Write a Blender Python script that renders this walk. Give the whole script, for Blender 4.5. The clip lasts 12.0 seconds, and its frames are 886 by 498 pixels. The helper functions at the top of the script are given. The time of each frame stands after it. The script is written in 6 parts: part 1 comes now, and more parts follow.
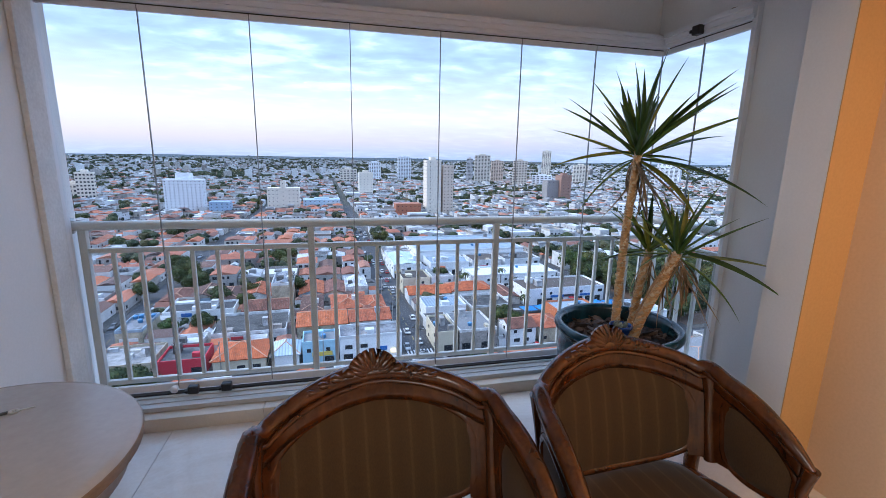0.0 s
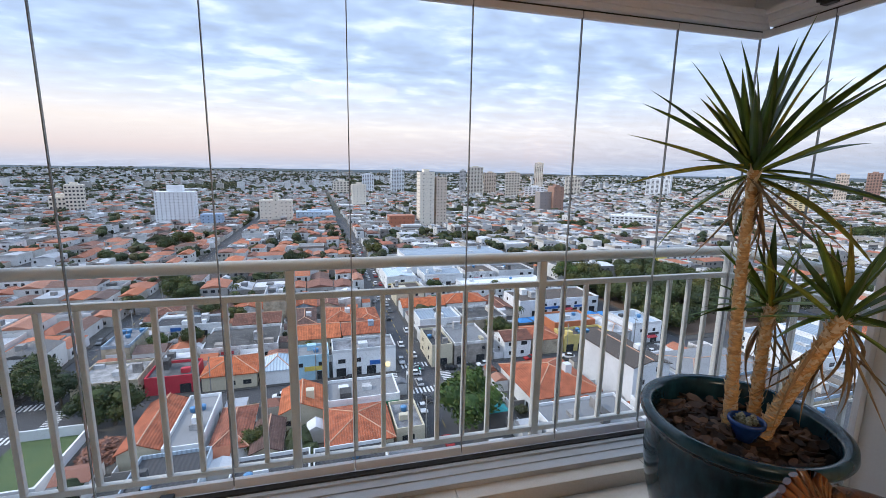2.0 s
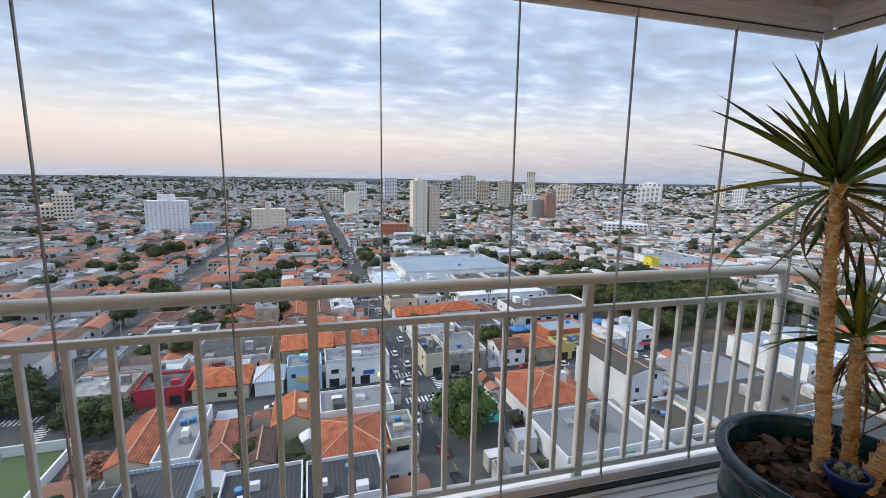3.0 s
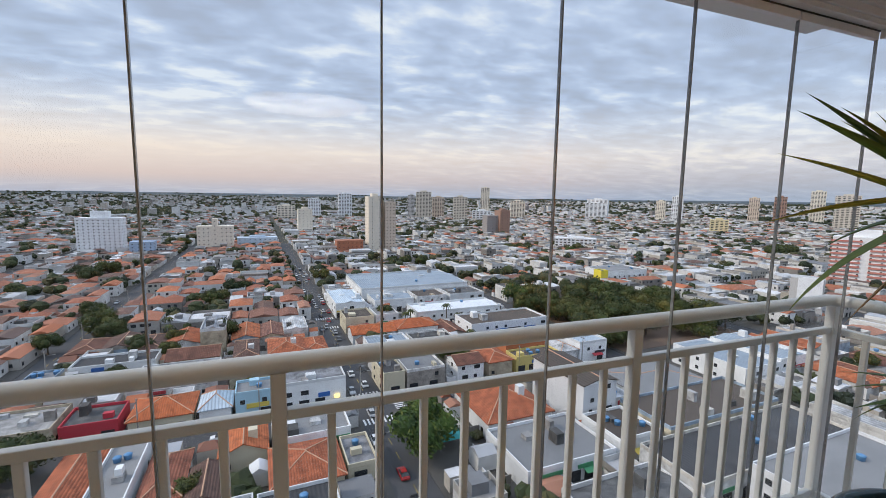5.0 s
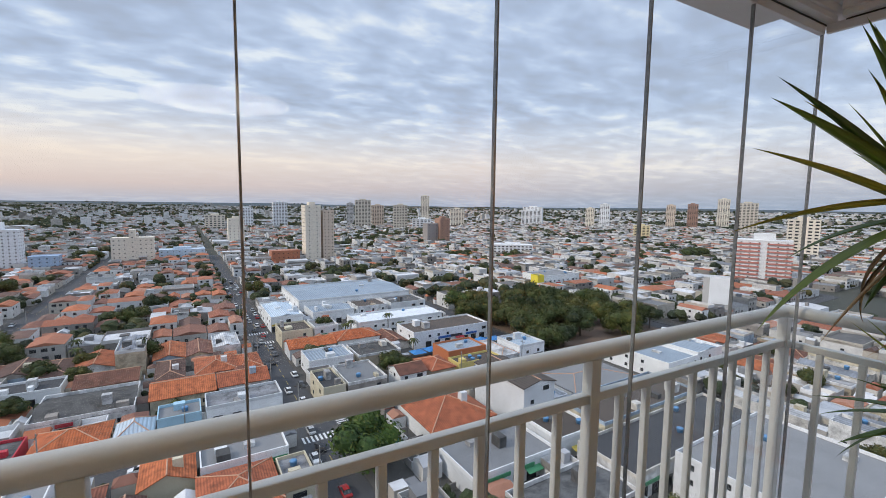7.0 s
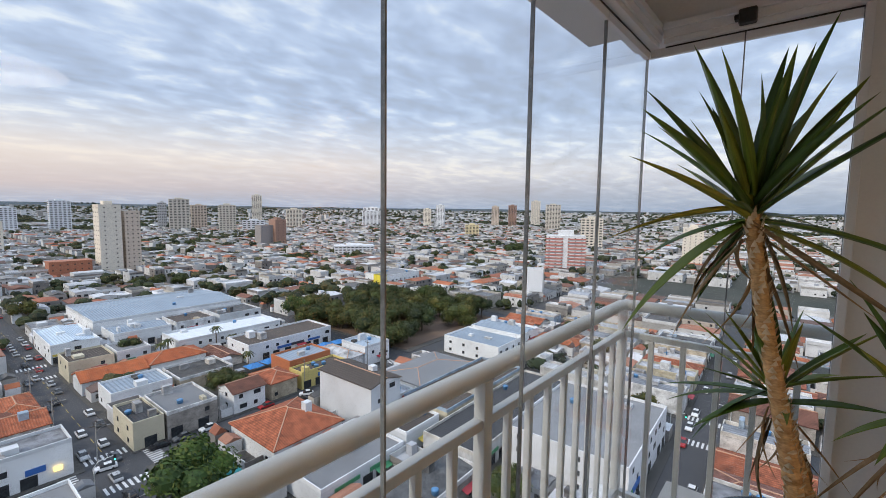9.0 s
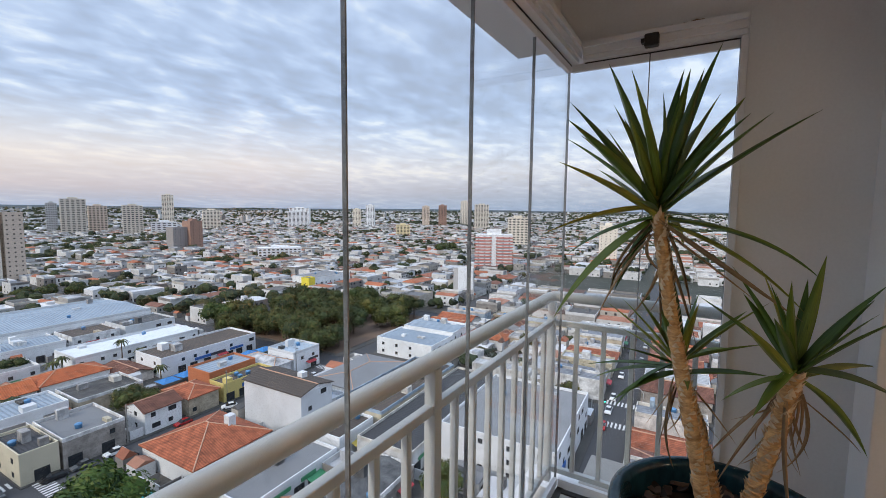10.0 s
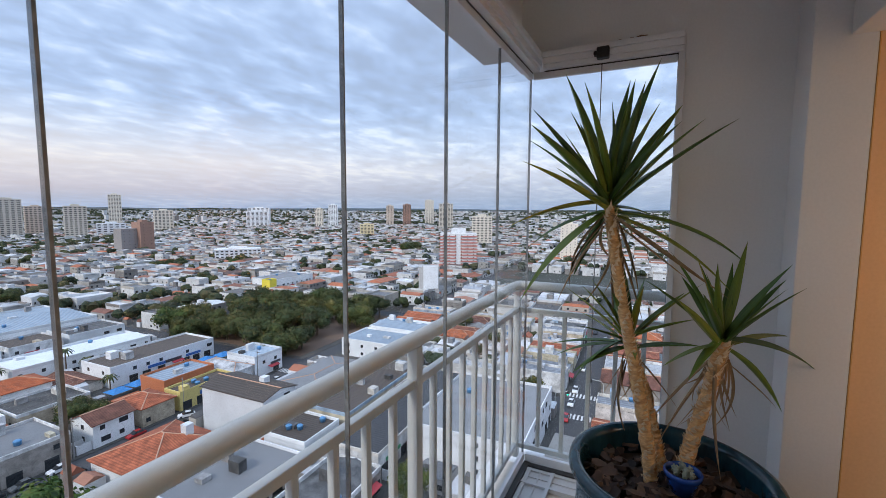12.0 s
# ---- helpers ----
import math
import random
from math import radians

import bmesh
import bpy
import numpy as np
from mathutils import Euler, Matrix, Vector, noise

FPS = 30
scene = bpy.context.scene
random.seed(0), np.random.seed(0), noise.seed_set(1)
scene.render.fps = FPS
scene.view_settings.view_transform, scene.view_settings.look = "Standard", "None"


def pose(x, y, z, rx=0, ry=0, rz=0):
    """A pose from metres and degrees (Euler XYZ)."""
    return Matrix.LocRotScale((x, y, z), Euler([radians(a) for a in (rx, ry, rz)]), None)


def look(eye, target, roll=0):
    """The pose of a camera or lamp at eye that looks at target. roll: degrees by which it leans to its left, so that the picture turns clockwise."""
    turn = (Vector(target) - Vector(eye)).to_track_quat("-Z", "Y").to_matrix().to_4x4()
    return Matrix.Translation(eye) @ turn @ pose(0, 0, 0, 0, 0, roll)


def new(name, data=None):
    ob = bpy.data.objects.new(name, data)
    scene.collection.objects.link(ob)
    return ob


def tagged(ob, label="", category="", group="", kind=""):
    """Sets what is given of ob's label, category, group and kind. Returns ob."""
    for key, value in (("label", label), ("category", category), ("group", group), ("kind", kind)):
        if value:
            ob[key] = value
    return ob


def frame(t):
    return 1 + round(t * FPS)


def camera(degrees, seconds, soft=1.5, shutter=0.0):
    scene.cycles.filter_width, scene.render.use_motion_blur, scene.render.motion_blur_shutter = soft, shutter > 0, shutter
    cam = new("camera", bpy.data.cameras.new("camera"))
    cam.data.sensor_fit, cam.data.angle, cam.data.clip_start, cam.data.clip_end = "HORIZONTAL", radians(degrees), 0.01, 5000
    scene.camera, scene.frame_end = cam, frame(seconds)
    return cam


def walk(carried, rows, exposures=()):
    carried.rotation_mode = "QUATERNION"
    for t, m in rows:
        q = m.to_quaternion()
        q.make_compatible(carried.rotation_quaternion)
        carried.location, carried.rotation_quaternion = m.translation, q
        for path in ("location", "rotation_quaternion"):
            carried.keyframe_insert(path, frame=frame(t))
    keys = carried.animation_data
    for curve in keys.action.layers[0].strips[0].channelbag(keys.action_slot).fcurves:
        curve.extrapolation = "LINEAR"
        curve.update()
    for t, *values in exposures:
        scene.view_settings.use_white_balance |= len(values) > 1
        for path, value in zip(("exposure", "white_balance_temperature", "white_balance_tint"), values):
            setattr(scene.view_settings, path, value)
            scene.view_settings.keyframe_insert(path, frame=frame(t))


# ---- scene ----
cam = camera(91.5, 12.0, 0.8)
PATH = [
    (0, (-2.112, -2.643, 1.466), (-1.652, -0.738, 1.065), 1.1),
    (0.5, (-2.1, -2.438, 1.476), (-1.646, -0.531, 1.081), 1.0),
    (1, (-2.112, -2.211, 1.493), (-1.651, -0.303, 1.11), 1.1),
    (1.5, (-2.111, -2.048, 1.49), (-1.638, -0.14, 1.124), 1.2),
    (2, (-2.101, -1.853, 1.485), (-1.61, 0.054, 1.137), 1.0),
    (2.5, (-2.128, -1.728, 1.483), (-1.626, 0.18, 1.154), 1.0),
    (3, (-2.23, -1.587, 1.504), (-1.707, 0.318, 1.194), 0.9),
    (4, (-2.300, -1.345, 1.545), (-1.680, 0.535, 1.275), 0.9),
    (4.8, (-2.312, -1.132, 1.516), (-1.611, 0.725, 1.278), 0.8),
    (5, (-2.28, -1.082, 1.511), (-1.563, 0.77, 1.276), 0.9),
    (5.5, (-2.182, -0.969, 1.504), (-1.42, 0.867, 1.283), 0.7),
    (6, (-2.106, -0.915, 1.497), (-1.301, 0.904, 1.288), 0.7),
    (6.5, (-2.065, -0.884, 1.493), (-1.212, 0.914, 1.291), 0.5),
    (7, (-2.086, -0.804, 1.502), (-1.12, 0.936, 1.308), 0.7),
    (7.2, (-2.106, -0.766, 1.507), (-1.077, 0.937, 1.313), 0.7),
    (8.8, (-2.039, -0.59, 1.516), (-0.56, 0.744, 1.331), 0.9),
    (9, (-2.031, -0.575, 1.516), (-0.507, 0.708, 1.334), 0.8),
    (9.5, (-2.017, -0.572, 1.518), (-0.391, 0.578, 1.337), 0.8),
    (10, (-2.121, -0.581, 1.515), (-0.413, 0.443, 1.337), 0.6),
    (10.5, (-2.254, -0.596, 1.511), (-0.503, 0.354, 1.334), 0.5),
    (11, (-2.338, -0.599, 1.506), (-0.568, 0.315, 1.328), 0.4),
    (11.5, (-2.333, -0.621, 1.503), (-0.553, 0.274, 1.324), 0.3),
    (12, (-2.27, -0.616, 1.499), (-0.484, 0.265, 1.318), 0.3),
]
walk(cam, [(t, look(eye, target, roll)) for t, eye, target, roll in PATH],
     ((0, 0.52, 5150, 10), (1, 0.48, 5400, 10), (2, 0.32, 5950, 10), (3, 0.13, 6350, 10), (5, 0.0, 6500, 10), (7, 0.0, 6500, 10), (9, 0.06, 6450, 10), (12, 0.12, 5900, 10)))

# ---- light ----
world = bpy.data.worlds.new("world")
scene.world = world
world.use_nodes = True
SUN_EL, SUN_AZ = radians(7), radians(-80)


def build_sky():
    nt = world.node_tree
    N, L = nt.nodes, nt.links
    N.clear()
    out = N.new("ShaderNodeOutputWorld")
    bg = N.new("ShaderNodeBackground")
    L.new(bg.outputs[0], out.inputs[0])
    sky = N.new("ShaderNodeTexSky")
    sky.sky_type = "NISHITA"
    sky.sun_disc = False
    sky.sun_elevation, sky.sun_rotation = SUN_EL, SUN_AZ
    sky.altitude = 600
    tc = N.new("ShaderNodeTexCoord")
    sep = N.new("ShaderNodeSeparateXYZ")
    L.new(tc.outputs["Generated"], sep.inputs[0])

    def math_node(op, a, b=None, clamp=False):
        n = N.new("ShaderNodeMath")
        n.operation, n.use_clamp = op, clamp
        for i, v in enumerate((a, b)):
            if v is None:
                continue
            if isinstance(v, (int, float)):
                n.inputs[i].default_value = v
            else:
                L.new(v, n.inputs[i])
        return n.outputs[0]

    def mix(f, a, b):
        n = N.new("ShaderNodeMix")
        n.data_type = "RGBA"
        for s, v in ((0, f), (6, a), (7, b)):
            if isinstance(v, tuple):
                n.inputs[s].default_value = (*v, 1)
            elif isinstance(v, (int, float)):
                n.inputs[s].default_value = v
            else:
                L.new(v, n.inputs[s])
        return n.outputs[2]

    up = math_node("MAXIMUM", sep.outputs[2], 0.0)
    # cloud deck: a flat layer seen in perspective
    zz = math_node("ADD", up, 0.13)
    px = math_node("DIVIDE", sep.outputs[0], zz)
    py = math_node("DIVIDE", sep.outputs[1], zz)
    comb = N.new("ShaderNodeCombineXYZ")
    L.new(px, comb.inputs[0])
    L.new(py, comb.inputs[1])
    mp = N.new("ShaderNodeMapping")
    mp.inputs["Rotation"].default_value = (0, 0, radians(18))
    mp.inputs["Scale"].default_value = (0.72, 1.0, 1)
    L.new(comb.outputs[0], mp.inputs[0])

    def noise_node(scale, detail, rough, dist=0.0):
        n = N.new("ShaderNodeTexNoise")
        n.inputs["Scale"].default_value = scale
        n.inputs["Detail"].default_value = detail
        n.inputs["Roughness"].default_value = rough
        n.inputs["Distortion"].default_value = dist
        L.new(mp.outputs[0], n.inputs["Vector"])
        return n.outputs[0]

    def ramp(f, *stops):
        n = N.new("ShaderNodeValToRGB")
        r = n.color_ramp
        while len(r.elements) < len(stops):
            r.elements.new(0.5)
        for e, (p, c) in zip(r.elements, stops):
            e.position, e.color = p, (*c, 1)
        L.new(f, n.inputs[0])
        return n.outputs[0]

    big = noise_node(0.9, 4, 0.55, 0.3)
    fine = noise_node(5.2, 5, 0.5, 0.15)
    field = math_node("ADD", math_node("MULTIPLY", big, 0.45), math_node("MULTIPLY", fine, 0.55))
    clear = ramp(up, (0.0, (0.54, 0.60, 0.76)), (0.10, (0.60, 0.67, 0.82)), (0.3, (0.52, 0.63, 0.86)), (0.6, (0.50, 0.62, 0.88)))
    cloud = ramp(field, (0.39, (0.42, 0.48, 0.62)), (0.47, (0.48, 0.57, 0.76)), (0.53, (0.58, 0.68, 0.88)), (0.61, (0.90, 0.94, 1.0)))
    deck = mix(0.85, clear, cloud)
    # an overcast sky is brighter overhead than near the horizon
    lift = N.new("ShaderNodeMix")
    lift.data_type, lift.blend_type = "RGBA", "MULTIPLY"
    lift.inputs[0].default_value = 1.0
    L.new(deck, lift.inputs[6])
    L.new(ramp(up, (0.40, (0.5,) * 3), (1.0, (1.0,) * 3)), lift.inputs[7])
    dbl = N.new("ShaderNodeMix")
    dbl.data_type, dbl.blend_type = "RGBA", "ADD"
    dbl.inputs[0].default_value = 1.0
    L.new(lift.outputs[2], dbl.inputs[6])
    L.new(lift.outputs[2], dbl.inputs[7])
    high = dbl.outputs[2]
    # dusk glow low over the horizon, strongest to the north-west
    glow_dir = math_node("ADD", math_node("MULTIPLY", sep.outputs[1], 0.62), math_node("MULTIPLY", sep.outputs[0], -0.55))
    side = math_node("MULTIPLY_ADD", glow_dir, 0.5, True)
    side.node.inputs[2].default_value = 0.62
    band = ramp(up, (0.0, (0.6, 0.6, 0.6)), (0.03, (1, 1, 1)), (0.10, (0.85, 0.85, 0.85)), (0.21, (0, 0, 0)))
    amount = math_node("MULTIPLY", band, side, True)
    warm = ramp(up, (0.0, (0.50, 0.50, 0.60)), (0.04, (0.80, 0.63, 0.59)), (0.09, (0.98, 0.81, 0.70)), (0.15, (0.95, 0.87, 0.82)), (0.25, (0.80, 0.84, 0.94)))
    low = mix(amount, high, warm)
    far_band = ramp(up, (0.0, (1, 1, 1)), (0.035, (0.75, 0.75, 0.75)), (0.085, (0, 0, 0)))
    haze_side = math_node("SUBTRACT", 1.1, side, True)
    hazed = mix(math_node("MULTIPLY", far_band, haze_side, True), low, (0.27, 0.36, 0.52))
    # the clear air of the sky model shines through the cloud
    air = N.new("ShaderNodeMix")
    air.data_type, air.blend_type = "RGBA", "ADD"
    air.inputs[0].default_value = 0.012
    L.new(hazed, air.inputs[6])
    L.new(sky.outputs[0], air.inputs[7])
    L.new(air.outputs[2], bg.inputs[0])
    bg.inputs[1].default_value = SKY_STRENGTH


SKY_STRENGTH = 0.95
build_sky()

sun = new("sun", bpy.data.lights.new("sun", "SUN"))
sun.data.energy, sun.data.angle, sun.data.color = 2.15, radians(12), (1.0, 0.88, 0.76)
sun.matrix_world = look((0, 0, 0), (-math.cos(SUN_EL + 0.5) * math.sin(SUN_AZ), -math.cos(SUN_EL + 0.5) * math.cos(SUN_AZ), -math.sin(SUN_EL + 0.5)))

room_lamp = new("room_lamp_light", bpy.data.lights.new("room_lamp_light", "AREA"))
room_lamp.data.energy, room_lamp.data.color = 11, (1.0, 0.47, 0.15)
room_lamp.data.shape, room_lamp.data.size, room_lamp.data.size_y = "RECTANGLE", 0.4, 0.9
# unseen fill under the ceiling, added to lift the walls and chairs
ceiling_fill = new("ceiling_fill_light", bpy.data.lights.new("ceiling_fill_light", "AREA"))
ceiling_fill.data.energy, ceiling_fill.data.color = 33, (1.0, 0.83, 0.62)
ceiling_fill.data.shape, ceiling_fill.data.size = "DISK", 1.4
ceiling_fill.matrix_world = pose(-1.9, -4.4, 2.56)
room_lamp.matrix_world = look((-0.55, -2.45, 1.65), (0.0, -2.5, 1.55))


# ---- materials ----
def material(name, rough=0.6, metal=0.0):
    m = bpy.data.materials.new(name)
    m.use_nodes = True
    b = m.node_tree.nodes["Principled BSDF"]
    b.inputs["Roughness"].default_value = rough
    b.inputs["Metallic"].default_value = metal
    return m, m.node_tree.nodes, m.node_tree.links, b


def coords(N, L, scale=(1, 1, 1), which="Object"):
    tc = N.new("ShaderNodeTexCoord")
    mp = N.new("ShaderNodeMapping")
    mp.inputs["Scale"].default_value = scale
    L.new(tc.outputs[which], mp.inputs[0])
    return mp.outputs[0]


def noise_tex(N, L, vec, scale, detail=4, rough=0.55, dist=0.0):
    n = N.new("ShaderNodeTexNoise")
    n.inputs["Scale"].default_value = scale
    n.inputs["Detail"].default_value = detail
    n.inputs["Roughness"].default_value = rough
    n.inputs["Distortion"].default_value = dist
    L.new(vec, n.inputs["Vector"])
    return n.outputs[0]


def color_ramp(N, L, fac, stops, constant=False):
    n = N.new("ShaderNodeValToRGB")
    r = n.color_ramp
    if constant:
        r.interpolation = "CONSTANT"
    while len(r.elements) < len(stops):
        r.elements.new(0.5)
    for e, (p, c) in zip(r.elements, stops):
        e.position, e.color = p, (*c, 1)
    L.new(fac, n.inputs[0])
    return n.outputs[0]


def mix_rgb(N, L, fac, a, b, mode="MIX"):
    n = N.new("ShaderNodeMix")
    n.data_type, n.blend_type = "RGBA", mode
    for s, v in ((0, fac), (6, a), (7, b)):
        if isinstance(v, tuple):
            n.inputs[s].default_value = (*v, 1)
        elif isinstance(v, (int, float)):
            n.inputs[s].default_value = v
        else:
            L.new(v, n.inputs[s])
    return n.outputs[2]


def bump(N, L, b, height, strength=0.3, dist=0.01):
    n = N.new("ShaderNodeBump")
    n.inputs["Strength"].default_value = strength
    n.inputs["Distance"].default_value = dist
    L.new(height, n.inputs["Height"])
    L.new(n.outputs[0], b.inputs["Normal"])


def surface(name, c1, c2, big=2.0, small=40.0, rough=0.6, metal=0.0, relief=0.15, stretch=(1, 1, 1), depth=0.003):
    """Two colours mixed at two scales, with a fine relief."""
    m, N, L, b = material(name, rough, metal)
    v = coords(N, L, stretch)
    a, f = noise_tex(N, L, v, big, 5), noise_tex(N, L, v, small, 4)
    both = N.new("ShaderNodeMath")
    both.operation = "MULTIPLY_ADD"
    L.new(f, both.inputs[0])
    both.inputs[1].default_value = 0.45
    half = N.new("ShaderNodeMath")
    half.operation = "MULTIPLY"
    L.new(a, half.inputs[0])
    half.inputs[1].default_value = 0.55
    L.new(half.outputs[0], both.inputs[2])
    L.new(color_ramp(N, L, both.outputs[0], ((0.35, c1), (0.65, c2))), b.inputs["Base Color"])
    rr = color_ramp(N, L, a, ((0.3, (rough * 0.85,) * 3), (0.7, (min(1, rough * 1.15),) * 3)))
    L.new(rr, b.inputs["Roughness"])
    if relief:
        bump(N, L, b, f, relief, depth)
    return m


def varied(name, colors, rough=0.7, grain=1.5, dirt=0.25, ribs=None, island=False, mottle=0.12):
    """A surface whose colour is picked piece by piece, with dirt and grain; ribs also darken their grooves."""
    m, N, L, b = material(name, rough)
    if island:
        src = N.new("ShaderNodeNewGeometry").outputs["Random Per Island"]
    else:
        src = N.new("ShaderNodeObjectInfo").outputs["Random"]
    k = len(colors)
    base = color_ramp(N, L, src, [(i / k, c) for i, c in enumerate(colors)], True)
    v = coords(N, L)
    d = noise_tex(N, L, v, grain * 0.25, 6, 0.65)
    dark = color_ramp(N, L, d, ((0.3, (1 - dirt * 1.6,) * 3), (0.62, (1, 1, 1))))
    c = mix_rgb(N, L, 1.0, base, dark, "MULTIPLY")
    g = noise_tex(N, L, v, grain * 3, 3)
    c = mix_rgb(N, L, 1.0, c, color_ramp(N, L, g, ((0.3, (1 - mottle * 1.5,) * 3), (0.7, (1 + mottle * 0.5,) * 3))), "MULTIPLY")
    if ribs:
        w = N.new("ShaderNodeTexWave")
        w.inputs["Scale"].default_value = ribs
        w.inputs["Distortion"].default_value = 0.3
        w.bands_direction = "X"
        L.new(v, w.inputs["Vector"])
        bump(N, L, b, w.outputs["Fac"], 0.6, 0.08)
        # groove shade put into the colour as well, the bump alone hardly shows
        c = mix_rgb(N, L, 1.0, c, color_ramp(N, L, w.outputs["Fac"], ((0.1, (0.74,) * 3), (0.6, (1.05,) * 3))), "MULTIPLY")
    L.new(c, b.inputs["Base Color"])
    return m


def glass_material(name, tint=(1, 1, 1), gloss=0.02):
    m = bpy.data.materials.new(name)
    m.use_nodes = True
    N, L = m.node_tree.nodes, m.node_tree.links
    N.clear()
    out, mixn = N.new("ShaderNodeOutputMaterial"), N.new("ShaderNodeMixShader")
    tr, gl, fr = N.new("ShaderNodeBsdfTransparent"), N.new("ShaderNodeBsdfGlossy"), N.new("ShaderNodeLayerWeight")
    tr.inputs[0].default_value = (*tint, 1)
    gl.inputs["Roughness"].default_value = gloss
    fr.inputs[0].default_value = 0.5
    pw, sc = N.new("ShaderNodeMath"), N.new("ShaderNodeMath")
    pw.operation, sc.operation = "POWER", "MULTIPLY_ADD"
    pw.inputs[1].default_value = 5.0
    sc.inputs[1].default_value, sc.inputs[2].default_value = 0.55, 0.012
    L.new(fr.outputs["Facing"], pw.inputs[0])
    L.new(pw.outputs[0], sc.inputs[0])
    L.new(sc.outputs[0], mixn.inputs[0])
    L.new(tr.outputs[0], mixn.inputs[1])
    L.new(gl.outputs[0], mixn.inputs[2])
    L.new(mixn.outputs[0], out.inputs[0])
    return m


WALL = surface("painted_plaster", (0.76, 0.76, 0.75), (0.82, 0.82, 0.81), 1.2, 90, 0.75, relief=0.12)
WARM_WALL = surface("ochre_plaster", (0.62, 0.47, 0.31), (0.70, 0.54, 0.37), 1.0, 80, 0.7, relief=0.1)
CEIL = surface("ceiling_paint", (0.72, 0.71, 0.69), (0.78, 0.77, 0.75), 1.0, 90, 0.8, relief=0.08)
ALU = surface("white_powder_coat", (0.70, 0.71, 0.72), (0.78, 0.79, 0.80), 3, 160, 0.32, relief=0.05)
RAILPAINT = surface("rail_enamel", (0.50, 0.515, 0.50), (0.60, 0.615, 0.60), 4, 220, 0.38, relief=0.06)
SEAL = surface("dark_gasket", (0.02, 0.02, 0.02), (0.04, 0.04, 0.04), 8, 90, 0.5)
EDGE = surface("glass_edge", (0.15, 0.16, 0.165), (0.31, 0.325, 0.33), 6, 60, 0.12, relief=0.0)
BLACK = surface("black_plastic", (0.012, 0.012, 0.013), (0.03, 0.03, 0.03), 10, 90, 0.45)
PANE = glass_material("clear_glass", (0.97, 0.985, 0.985))


def marble_material():
    m, N, L, b = material("polished_marble", 0.16)
    v = coords(N, L, (1, 1, 1))
    a = noise_tex(N, L, v, 1.3, 8, 0.62, 1.6)
    c = color_ramp(N, L, a, ((0.3, (0.62, 0.56, 0.48)), (0.47, (0.76, 0.72, 0.66)), (0.56, (0.70, 0.64, 0.56)), (0.72, (0.82, 0.80, 0.76))))
    s = noise_tex(N, L, v, 60, 3)
    c = mix_rgb(N, L, 0.15, c, color_ramp(N, L, s, ((0.3, (0.5, 0.46, 0.4)), (0.7, (0.8, 0.78, 0.74)))))
    L.new(c, b.inputs["Base Color"])
    return m


MARBLE = marble_material()
CURB = surface("sill_stone", (0.58, 0.52, 0.43), (0.68, 0.62, 0.53), 2.5, 120, 0.35, relief=0.06)
GROUT = surface("grout", (0.36, 0.33, 0.29), (0.44, 0.41, 0.36), 6, 60, 0.85)


def wood_material(name, c1, c2, rough):
    m, N, L, b = material(name, rough)
    v = coords(N, L, (6, 6, 1.2))
    a = noise_tex(N, L, v, 4, 8, 0.65, 1.2)
    w = noise_tex(N, L, coords(N, L), 9, 4, 0.6)
    c = color_ramp(N, L, a, ((0.3, c1), (0.7, c2)))
    c = mix_rgb(N, L, 0.5, c, color_ramp(N, L, w, ((0.3, (c1[0] * 0.45, c1[1] * 0.4, c1[2] * 0.4)), (0.65, c2))))
    L.new(c, b.inputs["Base Color"])
    b.inputs["Coat Weight"].default_value = 0.35
    b.inputs["Coat Roughness"].default_value = 0.2
    bump(N, L, b, a, 0.12, 0.002)
    return m


WOOD = wood_material("carved_walnut", (0.018, 0.0050, 0.0014), (0.125, 0.034, 0.0050), 0.22)


def fabric_material():
    m, N, L, b = material("striped_upholstery", 0.85)
    v = coords(N, L)
    w = N.new("ShaderNodeTexWave")
    w.inputs["Scale"].default_value = 4.2
    w.inputs["Distortion"].default_value = 0.25
    w.bands_direction = "X"
    L.new(v, w.inputs["Vector"])
    c = color_ramp(N, L, w.outputs["Fac"], ((0.0, (0.066, 0.034, 0.0085)), (0.93, (0.074, 0.039, 0.0100)), (0.995, (0.096, 0.054, 0.017))))
    g = noise_tex(N, L, coords(N, L, (1, 1, 0.25)), 380, 2)
    c = mix_rgb(N, L, 1.0, c, color_ramp(N, L, g, ((0.3, (0.75,) * 3), (0.7, (1.1,) * 3))), "MULTIPLY")
    L.new(c, b.inputs["Base Color"])
    b.inputs["Sheen Weight"].default_value = 0.12
    bump(N, L, b, g, 0.25, 0.001)
    return m


FABRIC = fabric_material()
TABLETOP = surface("lacquered_tabletop", (0.42, 0.40, 0.38), (0.48, 0.46, 0.44), 1.5, 50, 0.22, relief=0.04)
TABLEEDGE = surface("bronze_lacquer", (0.20, 0.14, 0.09), (0.30, 0.22, 0.15), 5, 80, 0.35, relief=0.06)
GLAZE = surface("teal_glaze", (0.004, 0.018, 0.028), (0.018, 0.066, 0.088), 5, 30, 0.12, relief=0.2, stretch=(1, 1, 0.5))
BARKCHIP = varied("bark_mulch", [(0.020, 0.010, 0.006), (0.060, 0.030, 0.017), (0.11, 0.060, 0.036), (0.035, 0.018, 0.011), (0.16, 0.095, 0.06)], rough=0.85, grain=30)
SOIL = surface("soil", (0.02, 0.012, 0.008), (0.06, 0.035, 0.02), 12, 60, 0.95, relief=0.6)
HUSK = surface("dry_husk", (0.62, 0.46, 0.26), (0.90, 0.75, 0.52), 20, 80, 0.85, relief=0.3)
